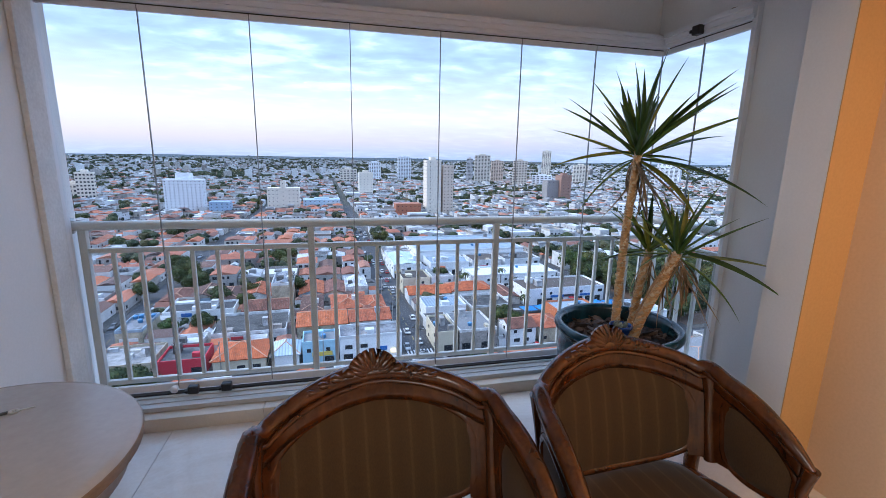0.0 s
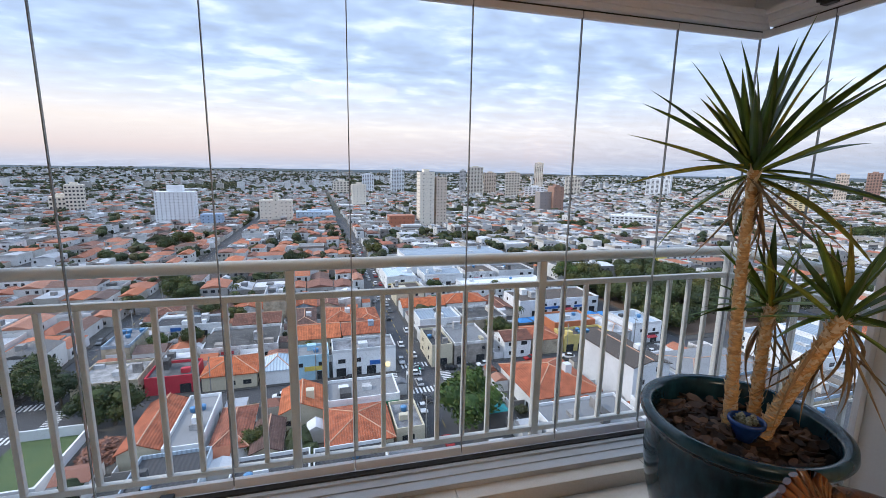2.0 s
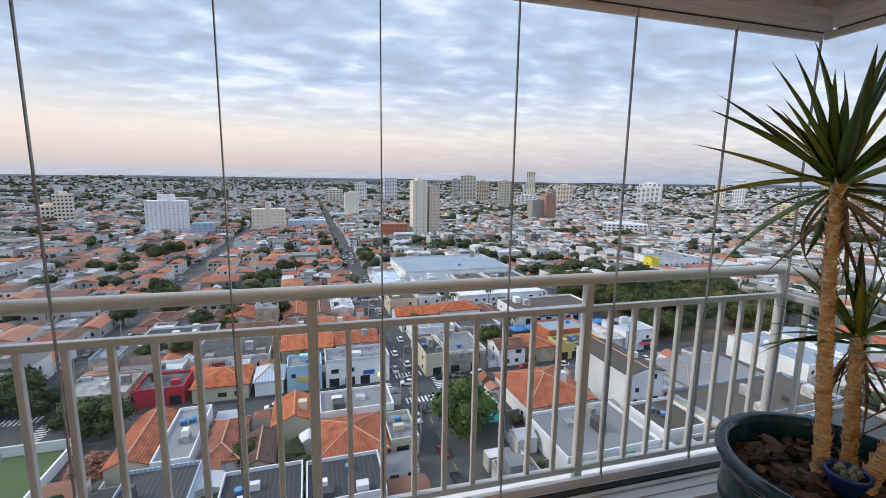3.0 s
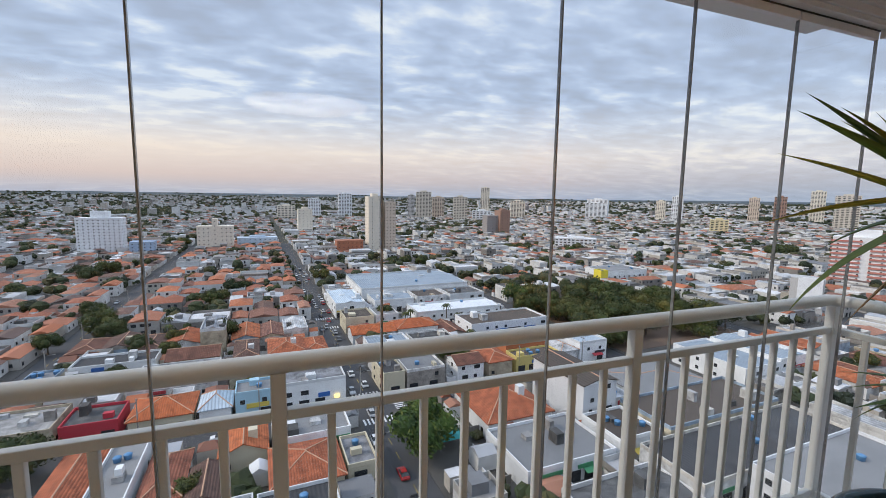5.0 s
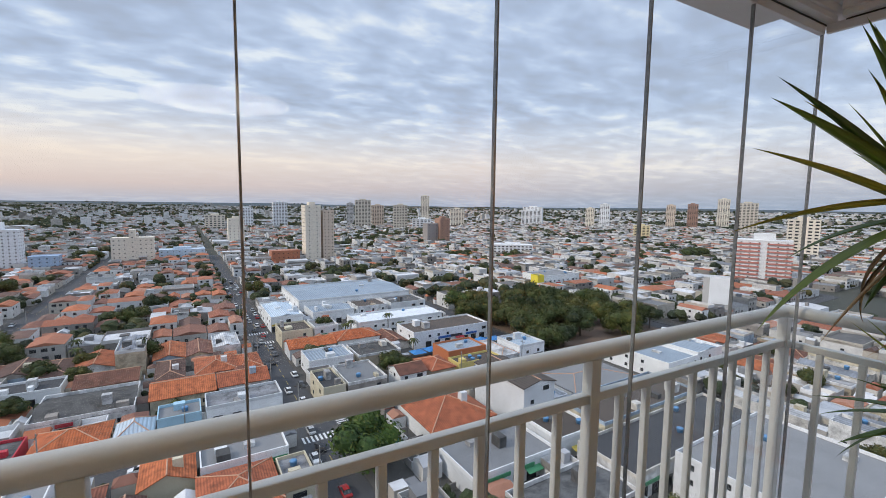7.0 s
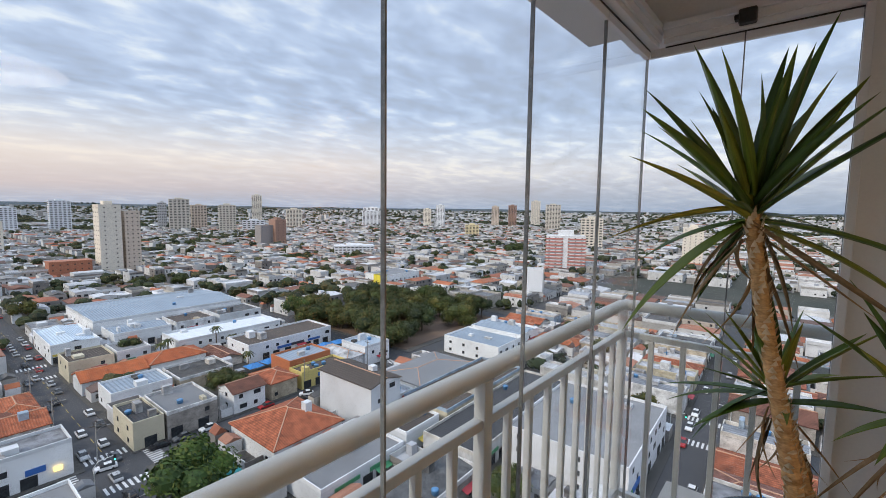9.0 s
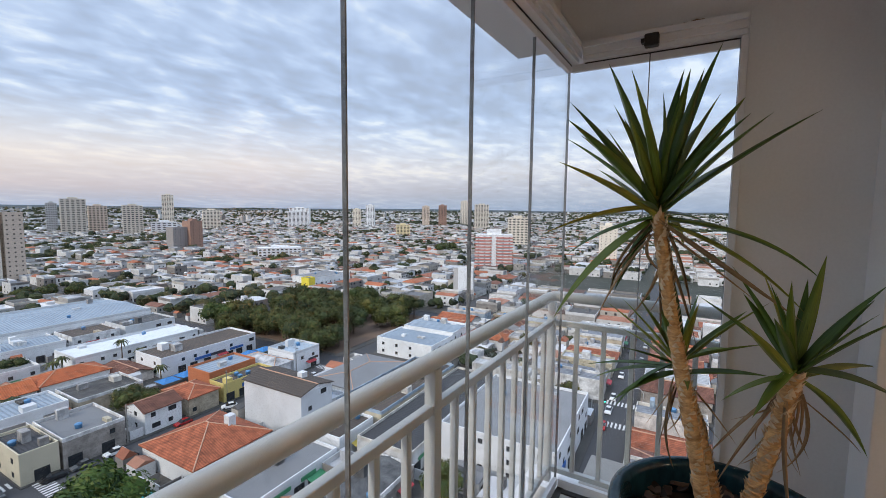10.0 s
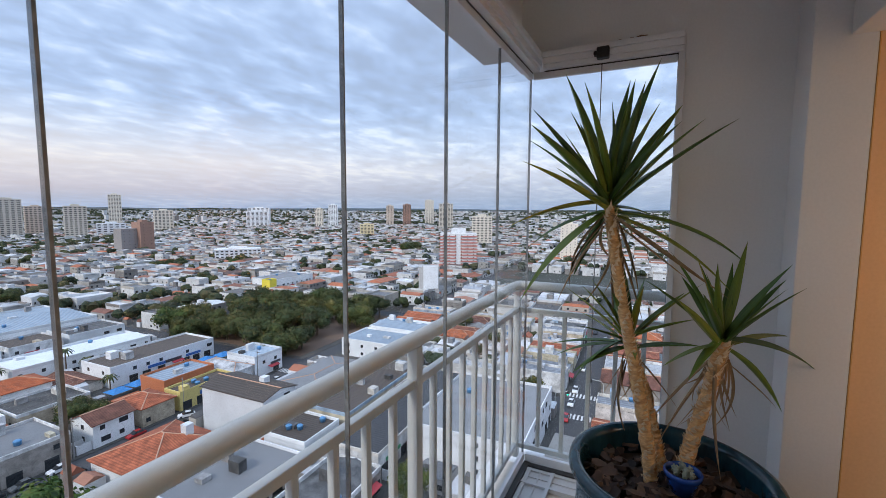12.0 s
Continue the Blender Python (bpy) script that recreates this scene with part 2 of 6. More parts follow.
TRUNK = surface("yucca_bark", (0.40, 0.20, 0.07), (0.84, 0.53, 0.235), 16, 70, 0.85, relief=0.7, stretch=(1, 1, 3))
DRYLEAF = surface("dry_leaf", (0.28, 0.17, 0.08), (0.46, 0.31, 0.16), 8, 50, 0.8)
BLUEPOT = surface("blue_glaze", (0.012, 0.045, 0.20), (0.02, 0.075, 0.30), 8, 60, 0.22, relief=0.05)
CACTUS = surface("succulent", (0.16, 0.19, 0.14), (0.34, 0.36, 0.29), 30, 90, 0.7, relief=0.4)


def leaf_material():
    m, N, L, b = material("yucca_leaf", 0.46)
    r = N.new("ShaderNodeObjectInfo").outputs["Random"]
    c = color_ramp(N, L, r, ((0.0, (0.042, 0.092, 0.010)), (0.5, (0.095, 0.170, 0.016)), (0.8, (0.20, 0.255, 0.024)), (1.0, (0.33, 0.30, 0.035))))
    v = coords(N, L, (60, 1.5, 1))
    c = mix_rgb(N, L, 1.0, c, color_ramp(N, L, noise_tex(N, L, v, 3, 3), ((0.3, (0.7,) * 3), (0.7, (1.25,) * 3))), "MULTIPLY")
    L.new(c, b.inputs["Base Color"])
    return m


LEAF = leaf_material()

# the town
HOUSEWALL = varied("house_render", [(0.70, 0.68, 0.64), (0.80, 0.79, 0.77), (0.58, 0.49, 0.36), (0.82, 0.82, 0.81), (0.64, 0.57, 0.42), (0.76, 0.76, 0.75), (0.40, 0.36, 0.32), (0.74, 0.70, 0.63), (0.40, 0.50, 0.60), (0.80, 0.80, 0.80)], grain=1.6, dirt=0.38, rough=0.85)
TILE = varied("clay_tile", [(0.40, 0.125, 0.062), (0.50, 0.15, 0.066), (0.27, 0.10, 0.06), (0.21, 0.09, 0.06), (0.55, 0.165, 0.065), (0.16, 0.09, 0.07), (0.38, 0.135, 0.08), (0.48, 0.14, 0.06), (0.28, 0.13, 0.095)], grain=2.0, dirt=0.42, ribs=0.62, rough=0.9)
FLATROOF = varied("flat_roof", [(0.42, 0.41, 0.40), (0.58, 0.58, 0.58), (0.14, 0.14, 0.14), (0.70, 0.70, 0.69), (0.27, 0.275, 0.29), (0.10, 0.097, 0.093), (0.60, 0.61, 0.63), (0.38, 0.36, 0.34)], grain=1.4, dirt=0.48, rough=0.8)
METALROOF = varied("sheet_roof", [(0.38, 0.40, 0.44), (0.60, 0.61, 0.62), (0.76, 0.77, 0.78), (0.28, 0.30, 0.33), (0.52, 0.53, 0.54)], grain=1.0, dirt=0.4, ribs=0.45, rough=0.5)
FARWALL = varied("far_render", [(0.64, 0.63, 0.61), (0.72, 0.72, 0.71), (0.50, 0.46, 0.40), (0.70, 0.69, 0.67), (0.42, 0.40, 0.37), (0.76, 0.76, 0.76), (0.26, 0.24, 0.22)], island=True, grain=0.1, dirt=0.15, rough=0.9)
FARTILE = varied("far_tile", [(0.36, 0.13, 0.075), (0.42, 0.165, 0.095), (0.25, 0.115, 0.08), (0.42, 0.20, 0.13), (0.19, 0.11, 0.085), (0.15, 0.10, 0.085), (0.48, 0.165, 0.08)], island=True, grain=0.1, dirt=0.2, rough=0.9)
FARFLAT = varied("far_flat", [(0.50, 0.51, 0.53), (0.64, 0.65, 0.66), (0.22, 0.225, 0.235), (0.70, 0.70, 0.71), (0.30, 0.29, 0.28), (0.14, 0.135, 0.13), (0.42, 0.44, 0.47)], island=True, grain=0.1, dirt=0.2, rough=0.85)
WINDOWDARK = surface("window_glass_dark", (0.012, 0.014, 0.017), (0.06, 0.065, 0.07), 0.5, 3, 0.12, relief=0)
ASPHALT = surface("asphalt", (0.045, 0.046, 0.05), (0.075, 0.076, 0.08), 0.15, 3, 0.85, relief=0.1)
PAVING = surface("pavement_concrete", (0.04, 0.038, 0.034), (0.11, 0.104, 0.095), 0.12, 1.5, 0.9, relief=0.1)
ROADPAINT = surface("road_paint", (0.55, 0.55, 0.54), (0.72, 0.72, 0.71), 1, 6, 0.8, relief=0)
LAND = surface("far_land", (0.03, 0.036, 0.024), (0.075, 0.07, 0.055), 0.006, 0.05, 0.95, relief=0)
GREENS = [(0.030, 0.046, 0.012), (0.050, 0.068, 0.016), (0.018, 0.031, 0.009), (0.068, 0.078, 0.019), (0.088, 0.082, 0.024), (0.036, 0.055, 0.014)]
FARFOLIAGE = varied("far_foliage", [tuple(0.8 * x for x in c) for c in GREENS], island=True, grain=0.6, dirt=0.3, rough=0.85)


def foliage_material():
    """Leaf clumps that differ among themselves, and from tree to tree."""
    m = varied("foliage", GREENS, island=True, grain=0.6, dirt=0.25, rough=0.8)
    N, L = m.node_tree.nodes, m.node_tree.links
    b = N["Principled BSDF"]
    c = b.inputs["Base Color"].links[0].from_socket
    kind = color_ramp(N, L, N.new("ShaderNodeObjectInfo").outputs["Random"], ((0.0, (0.67, 0.83, 0.73)), (0.3, (1.10, 1.22, 0.98)), (0.6, (1.59, 1.52, 1.10)), (0.85, (2.07, 1.59, 1.10)), (1.0, (1.34, 1.83, 0.98))))
    L.new(mix_rgb(N, L, 1.0, c, kind, "MULTIPLY"), b.inputs["Base Color"])
    return m


FOLIAGE = foliage_material()
BRANCH = surface("branch_bark", (0.06, 0.045, 0.03), (0.12, 0.09, 0.06), 2, 10, 0.9)
GRASS = surface("lawn", (0.05, 0.09, 0.03), (0.10, 0.13, 0.05), 0.3, 6, 0.95)
# distance haze is mixed into the ridges' blue-grey base colour
HILL = surface("hazed_hills", (0.050, 0.070, 0.082), (0.085, 0.112, 0.130), 0.004, 0.03, 1.0, relief=0)


def plain(name, c, rough=0.6, metal=0.0):
    return surface(name, tuple(x * 0.88 for x in c), tuple(min(1, x * 1.1) for x in c), 0.4, 5, rough, metal, relief=0.05)


# ---- mesh helpers ----
class Build:
    """Collects boxes, prisms and tubes into one mesh."""

    def __init__(self):
        self.v, self.f, self.s, self.m = [], [], [], []

    def add(self, verts, faces, slot=0, smooth=False):
        k = len(self.v)
        self.v.extend(verts)
        for q in faces:
            self.f.append(tuple(i + k for i in q))
            self.s.append(smooth)
            self.m.append(slot)

    def box(self, x0, y0, z0, x1, y1, z1, slot=0):
        v = [(x0, y0, z0), (x1, y0, z0), (x1, y1, z0), (x0, y1, z0), (x0, y0, z1), (x1, y0, z1), (x1, y1, z1), (x0, y1, z1)]
        self.add(v, [(0, 3, 2, 1), (4, 5, 6, 7), (0, 1, 5, 4), (1, 2, 6, 5), (2, 3, 7, 6), (3, 0, 4, 7)], slot)

    def hip(self, x0, y0, x1, y1, z, rise, slot=0, thick=0.25):
        w, d = x1 - x0, y1 - y0
        if w >= d:
            a, b = (x0 + d / 2, (y0 + y1) / 2, z + rise), (x1 - d / 2, (y0 + y1) / 2, z + rise)
        else:
            a, b = ((x0 + x1) / 2, y0 + w / 2, z + rise), ((x0 + x1) / 2, y1 - w / 2, z + rise)
        v = [(x0, y0, z), (x1, y0, z), (x1, y1, z), (x0, y1, z), a, b]
        v += [(x, y, z - thick) for x, y, _ in v[:4]]
        if w >= d:
            f = [(0, 1, 5, 4), (1, 2, 5), (2, 3, 4, 5), (3, 0, 4)]
        else:
            f = [(0, 1, 4), (1, 2, 5, 4), (2, 3, 5), (3, 0, 4, 5)]
        self.add(v, f + [(0, 6, 7, 1), (1, 7, 8, 2), (2, 8, 9, 3), (3, 9, 6, 0), (9, 8, 7, 6)], slot)

    def gable(self, x0, y0, x1, y1, z, rise, along="x", slot=0, thick=0.2):
        if along == "x":
            m = (y0 + y1) / 2
            top = [(x0, y0, z), (x0, m, z + rise), (x0, y1, z), (x1, y0, z), (x1, m, z + rise), (x1, y1, z)]
        else:
            m = (x0 + x1) / 2
            top = [(x1, y0, z), (m, y0, z + rise), (x0, y0, z), (x1, y1, z), (m, y1, z + rise), (x0, y1, z)]
        low = [(x, y, zz - thick) for x, y, zz in top]
        f = [(0, 3, 4, 1), (1, 4, 5, 2), (6, 7, 10, 9), (7, 8, 11, 10), (0, 1, 7, 6), (1, 2, 8, 7), (4, 3, 9, 10), (5, 4, 10, 11), (3, 0, 6, 9), (2, 5, 11, 8)]
        self.add(top + low, f, slot)

    def tube(self, pts, radii, n=10, slot=0, caps=True, smooth=True):
        rings, up = [], Vector((0.31, 0.17, 0.93))
        P = [Vector(p) for p in pts]
        for i, p in enumerate(P):
            d = (P[min(i + 1, len(P) - 1)] - P[max(i - 1, 0)]).normalized()
            a = d.cross(up)
            if a.length < 1e-3:
                a = d.cross(Vector((1, 0, 0)))
            a.normalize()
            b = d.cross(a)
            r = radii[i] if isinstance(radii, (list, tuple)) else radii
            rings.append([tuple(p + a * (r * math.cos(t)) + b * (r * math.sin(t))) for t in (2 * math.pi * j / n for j in range(n))])
        v = [q for ring in rings for q in ring]
        f = [(i * n + j, i * n + (j + 1) % n, (i + 1) * n + (j + 1) % n, (i + 1) * n + j) for i in range(len(P) - 1) for j in range(n)]
        self.add(v, f, slot, smooth)
        if caps:
            self.add(rings[0], [tuple(range(n))], slot)
            self.add(rings[-1], [tuple(reversed(range(n)))], slot)

    def lathe(self, profile, n=48, slot=0, center=(0, 0), smooth=True):
        v = [(center[0] + r * math.cos(2 * math.pi * j / n), center[1] + r * math.sin(2 * math.pi * j / n), z) for r, z in profile for j in range(n)]
        f = [(i * n + j, i * n + (j + 1) % n, (i + 1) * n + (j + 1) % n, (i + 1) * n + j) for i in range(len(profile) - 1) for j in range(n)]
        self.add(v, f, slot, smooth)

    def mesh(self, name, *mats):
        me = bpy.data.meshes.new(name)
        me.from_pydata(self.v, [], self.f)
        for m in mats:
            me.materials.append(m)
        me.polygons.foreach_set("use_smooth", self.s)
        me.polygons.foreach_set("material_index", self.m)
        me.validate()
        me.update()
        return me


def put(name, build, mats, parent=None, label="", at=None, soften=0.0):
    """Links a build (or a mesh) as one object, under its thing if one is given."""
    mats = mats if isinstance(mats, (list, tuple)) else [mats]
    me = build if isinstance(build, bpy.types.Mesh) else build.mesh(name, *mats)
    ob = new(name, me)
    if parent:
        ob.parent = parent
    if at is not None:
        ob.matrix_basis = at
    if label:
        ob["label"] = label
    if soften:
        mod = ob.modifiers.new("bevel", "BEVEL")
        mod.width, mod.segments, mod.limit_method, mod.angle_limit = soften, 2, "ANGLE", radians(35)
    return ob


def thing(name, label, category, at=None, group="", kind=""):
    ob = new(name)
    if at is not None:
        ob.matrix_basis = at
    return tagged(ob, label, category, group, kind)


def slab(name, x0, y0, z0, x1, y1, z1, mat, label="", category="", soften=0.0, parent=None):
    b = Build()
    b.box(x0, y0, z0, x1, y1, z1)
    ob = put(name, b, mat, parent, soften=soften)
    if not parent:
        tagged(ob, label, category, kind="structure")
    return ob


# ---- the balcony and the room behind it ----
slab("floor", -3.6, -7.0, -0.2, 0.6, -0.06, -0.012, GROUT, "bed of grout under the polished marble floor", "floor")
slab("wall_west", -3.73, -7.0, -0.2, -3.53, 0.12, 2.75, WALL, "white painted plaster wall beside the balcony", "wall")
slab("wall_east", 0.0, -1.10, -0.2, 0.35, -0.70, 2.75, WALL, "white painted plaster wall beside the side window", "wall")
slab("wall_pilaster", -0.20, -1.285, -0.2, 0.35, -1.1002, 2.75, WALL, "plaster pilaster at the edge of the balcony opening", "wall", 0.004)
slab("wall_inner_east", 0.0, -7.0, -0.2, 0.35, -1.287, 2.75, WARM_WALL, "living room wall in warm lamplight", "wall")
# thin slab in a deeper ochre than the wall beside it
slab("wall_return", -0.20, -1.2895, -0.2, -0.0002, -1.2855, 2.75, surface("deep_ochre_plaster", (0.58, 0.36, 0.14), (0.66, 0.42, 0.17), 1.0, 80, 0.7, relief=0.1), "narrow deep ochre return of the living room wall", "wall")
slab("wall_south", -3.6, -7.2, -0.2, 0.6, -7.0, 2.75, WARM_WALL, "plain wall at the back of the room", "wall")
slab("ceiling", -3.6, -7.0, 2.6, 0.6, 0.05, 2.8, CEIL, "flat white painted ceiling", "ceiling")
slab("wall_east_lintel", 0.0, -0.6999, 2.279, 0.35, 0.10, 2.75, WALL, "plaster above the side window", "wall")
slab("wall_north_lintel", -3.53, 0.052, 2.279, -0.002, 0.26, 2.75, WALL, "beam above the glass front", "wall")
slab("beam", -3.53, -1.53, 2.124, -0.2005, -1.207, 2.598, CEIL, "beam over the opening to the living room", "beam", 0.004)
slab("slab_edge", -3.73, -0.06, -0.35, 0.30, 0.22, -0.002, WALL, "edge of the balcony slab", "slab")

slab("wall_west_strip", -3.529, -0.17, -0.2, -3.500, -0.031, 2.599, surface("rough_plaster", (0.60, 0.60, 0.58), (0.78, 0.78, 0.76), 6, 60, 0.9, relief=0.5), "strip of rough plaster beside the glass front", "wall", 0.004)

slab("tower_facade", -3.73, -7.2, -55.2, 0.35, -0.06, -0.36, WALL, "plain pale facade of the tower under the balcony", "facade")

# sill of stone under the glass front, and the aluminium tracks
def sill():
    x = -3.53
    k = 0
    while x < -0.02:
        e = min(x + (0.965 if k else 0.967), 0.0)
        slab("curb_stone", x + 0.001, -0.262, -0.01, e - 0.001, 0.1, 0.075, CURB, "pale stone sill under the glass front", "sill", 0.003)
        x, k = e, k + 1
    slab("curb_stone_side", -0.012, -0.70, -0.01, 0.12, -0.264, 0.075, CURB, "pale stone sill under the side window", "sill", 0.003)


sill()


TRACK = surface("grey_anodised", (0.46, 0.46, 0.455), (0.56, 0.56, 0.555), 3, 160, 0.35, relief=0.05)


def track(name, length, at, label, top=False):
    """A ridged aluminium profile along x, glass line at y = 0."""
    t = thing(name, label, "window track", at, kind="structure")
    if not top:
        b = Build()
        b.box(0, -0.172, 0.0, length, 0.03, 0.012)
        put("profile", b, TRACK, t, soften=0.0015)
        for y0, y1, z0, z1 in ((-0.190, -0.1722, 0.0, 0.026), (-0.120, -0.112, 0.0122, 0.018), (-0.066, -0.044, 0.0122, 0.022)):
            r = Build()
            r.box(0, y0, z0, length, y1, z1)
            put("rib", r, TRACK, t, soften=0.0015)
        g = Build()
        g.box(0, -0.043, 0.0125, length, -0.013, 0.030)
        put("slot", g, SEAL, t)
    else:
        b = Build()
        b.box(0, -0.045, 0.0, length, 0.05, 0.02)
        b.box(0, -0.055, 0.02, length, 0.05, 0.05)
        b.box(0, -0.070, 0.05, length, 0.05, 0.075)
        put("profile", b, ALU, t, soften=0.002)
        g = Build()
        g.box(0, -0.012, -0.006, length, 0.012, -0.0005)
        put("slot", g, SEAL, t)
    return t


track("track_bottom_front", 3.53, pose(-3.53, 0, 0.076), "ridged white aluminium floor track of the glass front")
track("track_bottom_side", 0.66, pose(0, -0.02, 0.0765, 0, 0, -90), "ridged white aluminium floor track of the side window")
track("track_top_front", 3.53, pose(-3.53, 0, 2.204), "white aluminium head track of the glass front", True)
track("track_top_side", 0.62, pose(0, -0.072, 2.2045, 0, 0, -90), "white aluminium head track of the side window", True)

WINDOW = thing("window_1", "frameless folding glass curtain of tall clear panes", "window", kind="structure")


def pane(x0, x1, swing=None):
    b = Build()
    b.box(x0 + 0.003, -0.005, 0.118, x1 - 0.003, 0.005, 2.196)
    p = put("pane", b, PANE, WINDOW)
    p.visible_shadow = False
    r = Build()
    r.box(x0 + 0.003, -0.011, 0.108, x1 - 0.003, 0.011, 0.150)
    put("pane_rail", r, ALU, p, soften=0.002)
    r = Build()
    r.box(x0 + 0.003, -0.010, 2.169, x1 - 0.003, 0.010, 2.2025)
    put("pane_rail", r, ALU, p, soften=0.002)
    e = Build()
    e.box(x1 - 0.0021, -0.0055, 0.118, x1 + 0.0021, 0.0055, 2.196)
    put("pane_seal", e, EDGE, p)
    if swing is not None:
        p.matrix_basis = swing
    return p


JOINTS = (0.0, -0.495, -1.003, -1.513, -2.030, -2.550, -3.070, -3.505)
for right, left in zip(JOINTS, JOINTS[1:]):
    pane(left, right)
SIDE = pose(0, 0, 0, 0, 0, -90)
pane(0.012, 0.347, SIDE)
pane(0.347, 0.672, SIDE)
slab("jamb_east", -0.03, -0.698, 0.077, 0.045, -0.672, 2.2785, ALU, "white aluminium jamb of the side window", "jamb", 0.002)
slab("jamb_west", -3.529, -0.03, 0.107, -3.507, 0.03, 2.2035, ALU, "white aluminium jamb against the wall", "jamb", 0.002)


def latch(at, label):
    t = thing("window_latch", label, "latch", at, "window latches")
    b = Build()
    b.box(-0.028, -0.020, -0.026, 0.028, 0.020, 0.026)
    put("body", b, BLACK, t, soften=0.006)
    b = Build()
    b.box(-0.040, -0.026, -0.012, -0.024, 0.010, 0.006)
    put("lever", b, BLACK, t, soften=0.004)
    return t


latch(pose(-0.070, -0.358, 2.232, 0, 0, -90), "black plastic hinge block under the head track")
latch(pose(-2.98, -0.045, 0.118), "black plastic latch on the floor track")
latch(pose(-2.80, -0.045, 0.118), "black plastic latch on the floor track")
knob = thing("lock_dial", "white round plastic lock knob on the floor track", "lock", pose(-3.08, -0.04, 0.13))
b = Build()
b.lathe([(0, -0.03), (0.012, -0.03), (0.012, -0.012), (0.02, -0.008), (0.022, 0.008), (0.016, 0.018), (0, 0.02)], 20)
put("dial", b, ALU, knob, at=pose(0, -0.005, 0, 90))


# ---- railing ----
RAIL = thing("balcony_railing", "off-white painted steel balcony railing with round handrail", "railing")
RY = 0.062


def rail_box(name, *a):
    b = Build()
    b.box(*a)
    return put(name, b, RAILPAINT, RAIL, soften=0.003)


b = Build()
b.tube([(-3.53, RY, 1.083), (-2.0, RY, 1.083), (RY - 0.05, RY, 1.083), (RY - 0.014, RY - 0.014, 1.083), (RY, RY - 0.05, 1.083), (RY, -0.4, 1.083), (RY, -0.70, 1.083)], 0.026, 20)
HANDRAIL = put("handrail", b, RAILPAINT, RAIL)
b = Build()
b.lathe([(0, 0), (0.045, 0), (0.045, 0.008), (0.028, 0.012)], 24)
put("wall_flange", b, RAILPAINT, HANDRAIL, at=pose(-3.528, RY, 1.083, 0, 90))
put("wall_flange", b, RAILPAINT, HANDRAIL, at=pose(RY, -0.699, 1.083, -90))
POSTS = (-3.475, -2.287, -1.095, 0.062)
for p in POSTS:
    rail_box("post", p - 0.019, RY - 0.019, 0.08, p + 0.019, RY + 0.019, 1.062)
for a, c in zip(POSTS, POSTS[1:]):
    rail_box("upper_bar", a + 0.0195, RY - 0.014, 0.931, c - 0.0195, RY + 0.014, 0.959)
    rail_box("lower_bar", a + 0.0195, RY - 0.014, 0.14, c - 0.0195, RY + 0.014, 0.168)
    n = 9
    for i in range(1, n):
        x = a + (c - a) * i / n
        rail_box("baluster", x - 0.011, RY - 0.011, 0.1685, x + 0.011, RY + 0.011, 0.9305)
rail_box("upper_bar", RY - 0.014, -0.699, 0.931, RY + 0.014, RY - 0.0195, 0.959)
rail_box("lower_bar", RY - 0.014, -0.699, 0.14, RY + 0.014, RY - 0.0195, 0.168)
for i in range(1, 6):
    y = RY - i * 0.13
    rail_box("baluster", RY - 0.011, y - 0.011, 0.1685, RY + 0.011, y + 0.011, 0.9305)


# ---- floor tiles ----
FLOOR = bpy.data.objects["floor"]


def floor_tiles():
    s = 0.8
    me = Build()
    me.box(0.0015, 0.0015, -0.012, s - 0.0015, s - 0.0015, 0.0)
    me = me.mesh("tile", MARBLE)
    for i in range(5):
        for j in range(9):
            x, y = -3.53 + i * s - 0.3, -0.2635 - (j + 1) * s
            put("tile", me, MARBLE, FLOOR, at=pose(x, y, 0.0))


floor_tiles()


# ---- round table ----
def table():
    t = thing("round_table", "round side table with grey lacquered top and bronze edge", "table", pose(-3.06, -1.53, 0))
    b = Build()
    b.lathe([(0.0, 0.75), (0.395, 0.75), (0.412, 0.747), (0.418, 0.740)], 72)
    put("tabletop", b, TABLETOP, t)
    b = Build()
    b.lathe([(0.418, 0.740), (0.421, 0.732), (0.414, 0.722), (0.418, 0.712), (0.410, 0.702), (0.385, 0.694), (0.378, 0.64), (0.36, 0.632), (0.0, 0.632)], 72)
    put("apron", b, TABLEEDGE, t, "bronze lacquered moulded edge")
    b = Build()
    b.lathe([(0.0, 0.64), (0.07, 0.63), (0.05, 0.55), (0.07, 0.42), (0.085, 0.36), (0.05, 0.26), (0.06, 0.16), (0.10, 0.11), (0.0, 0.11)], 32)
    put("pedestal", b, TABLEEDGE, t)
    for k in range(3):
        b = Build()
        b.tube([(0.04, 0, 0.14), (0.14, 0, 0.12), (0.24, 0, 0.05), (0.31, 0, 0.02)], [0.035, 0.03, 0.024, 0.02], 10)
        put("foot", b, TABLEEDGE, t, at=pose(0, 0, 0, 0, 0, 120 * k + 30))
    k = thing("key", "small bunch of keys lying on the table", "key", pose(-3.02, -1.30, 0.7505, 0, 0, 25))
    b = Build()
    b.lathe([(0.006, 0.0), (0.012, 0.0), (0.013, 0.002), (0.012, 0.004), (0.006, 0.004), (0.006, 0.0)], 16)
    b.box(0.011, -0.003, 0.0005, 0.045, 0.003, 0.003)
    put("blade", b, plain("key_steel", (0.55, 0.53, 0.48), 0.3, 0.9), k)
    b = Build()
    b.box(-0.05, -0.006, 0.0, -0.012, 0.006, 0.006)
    put("fob", b, BLACK, k, soften=0.002)


table()

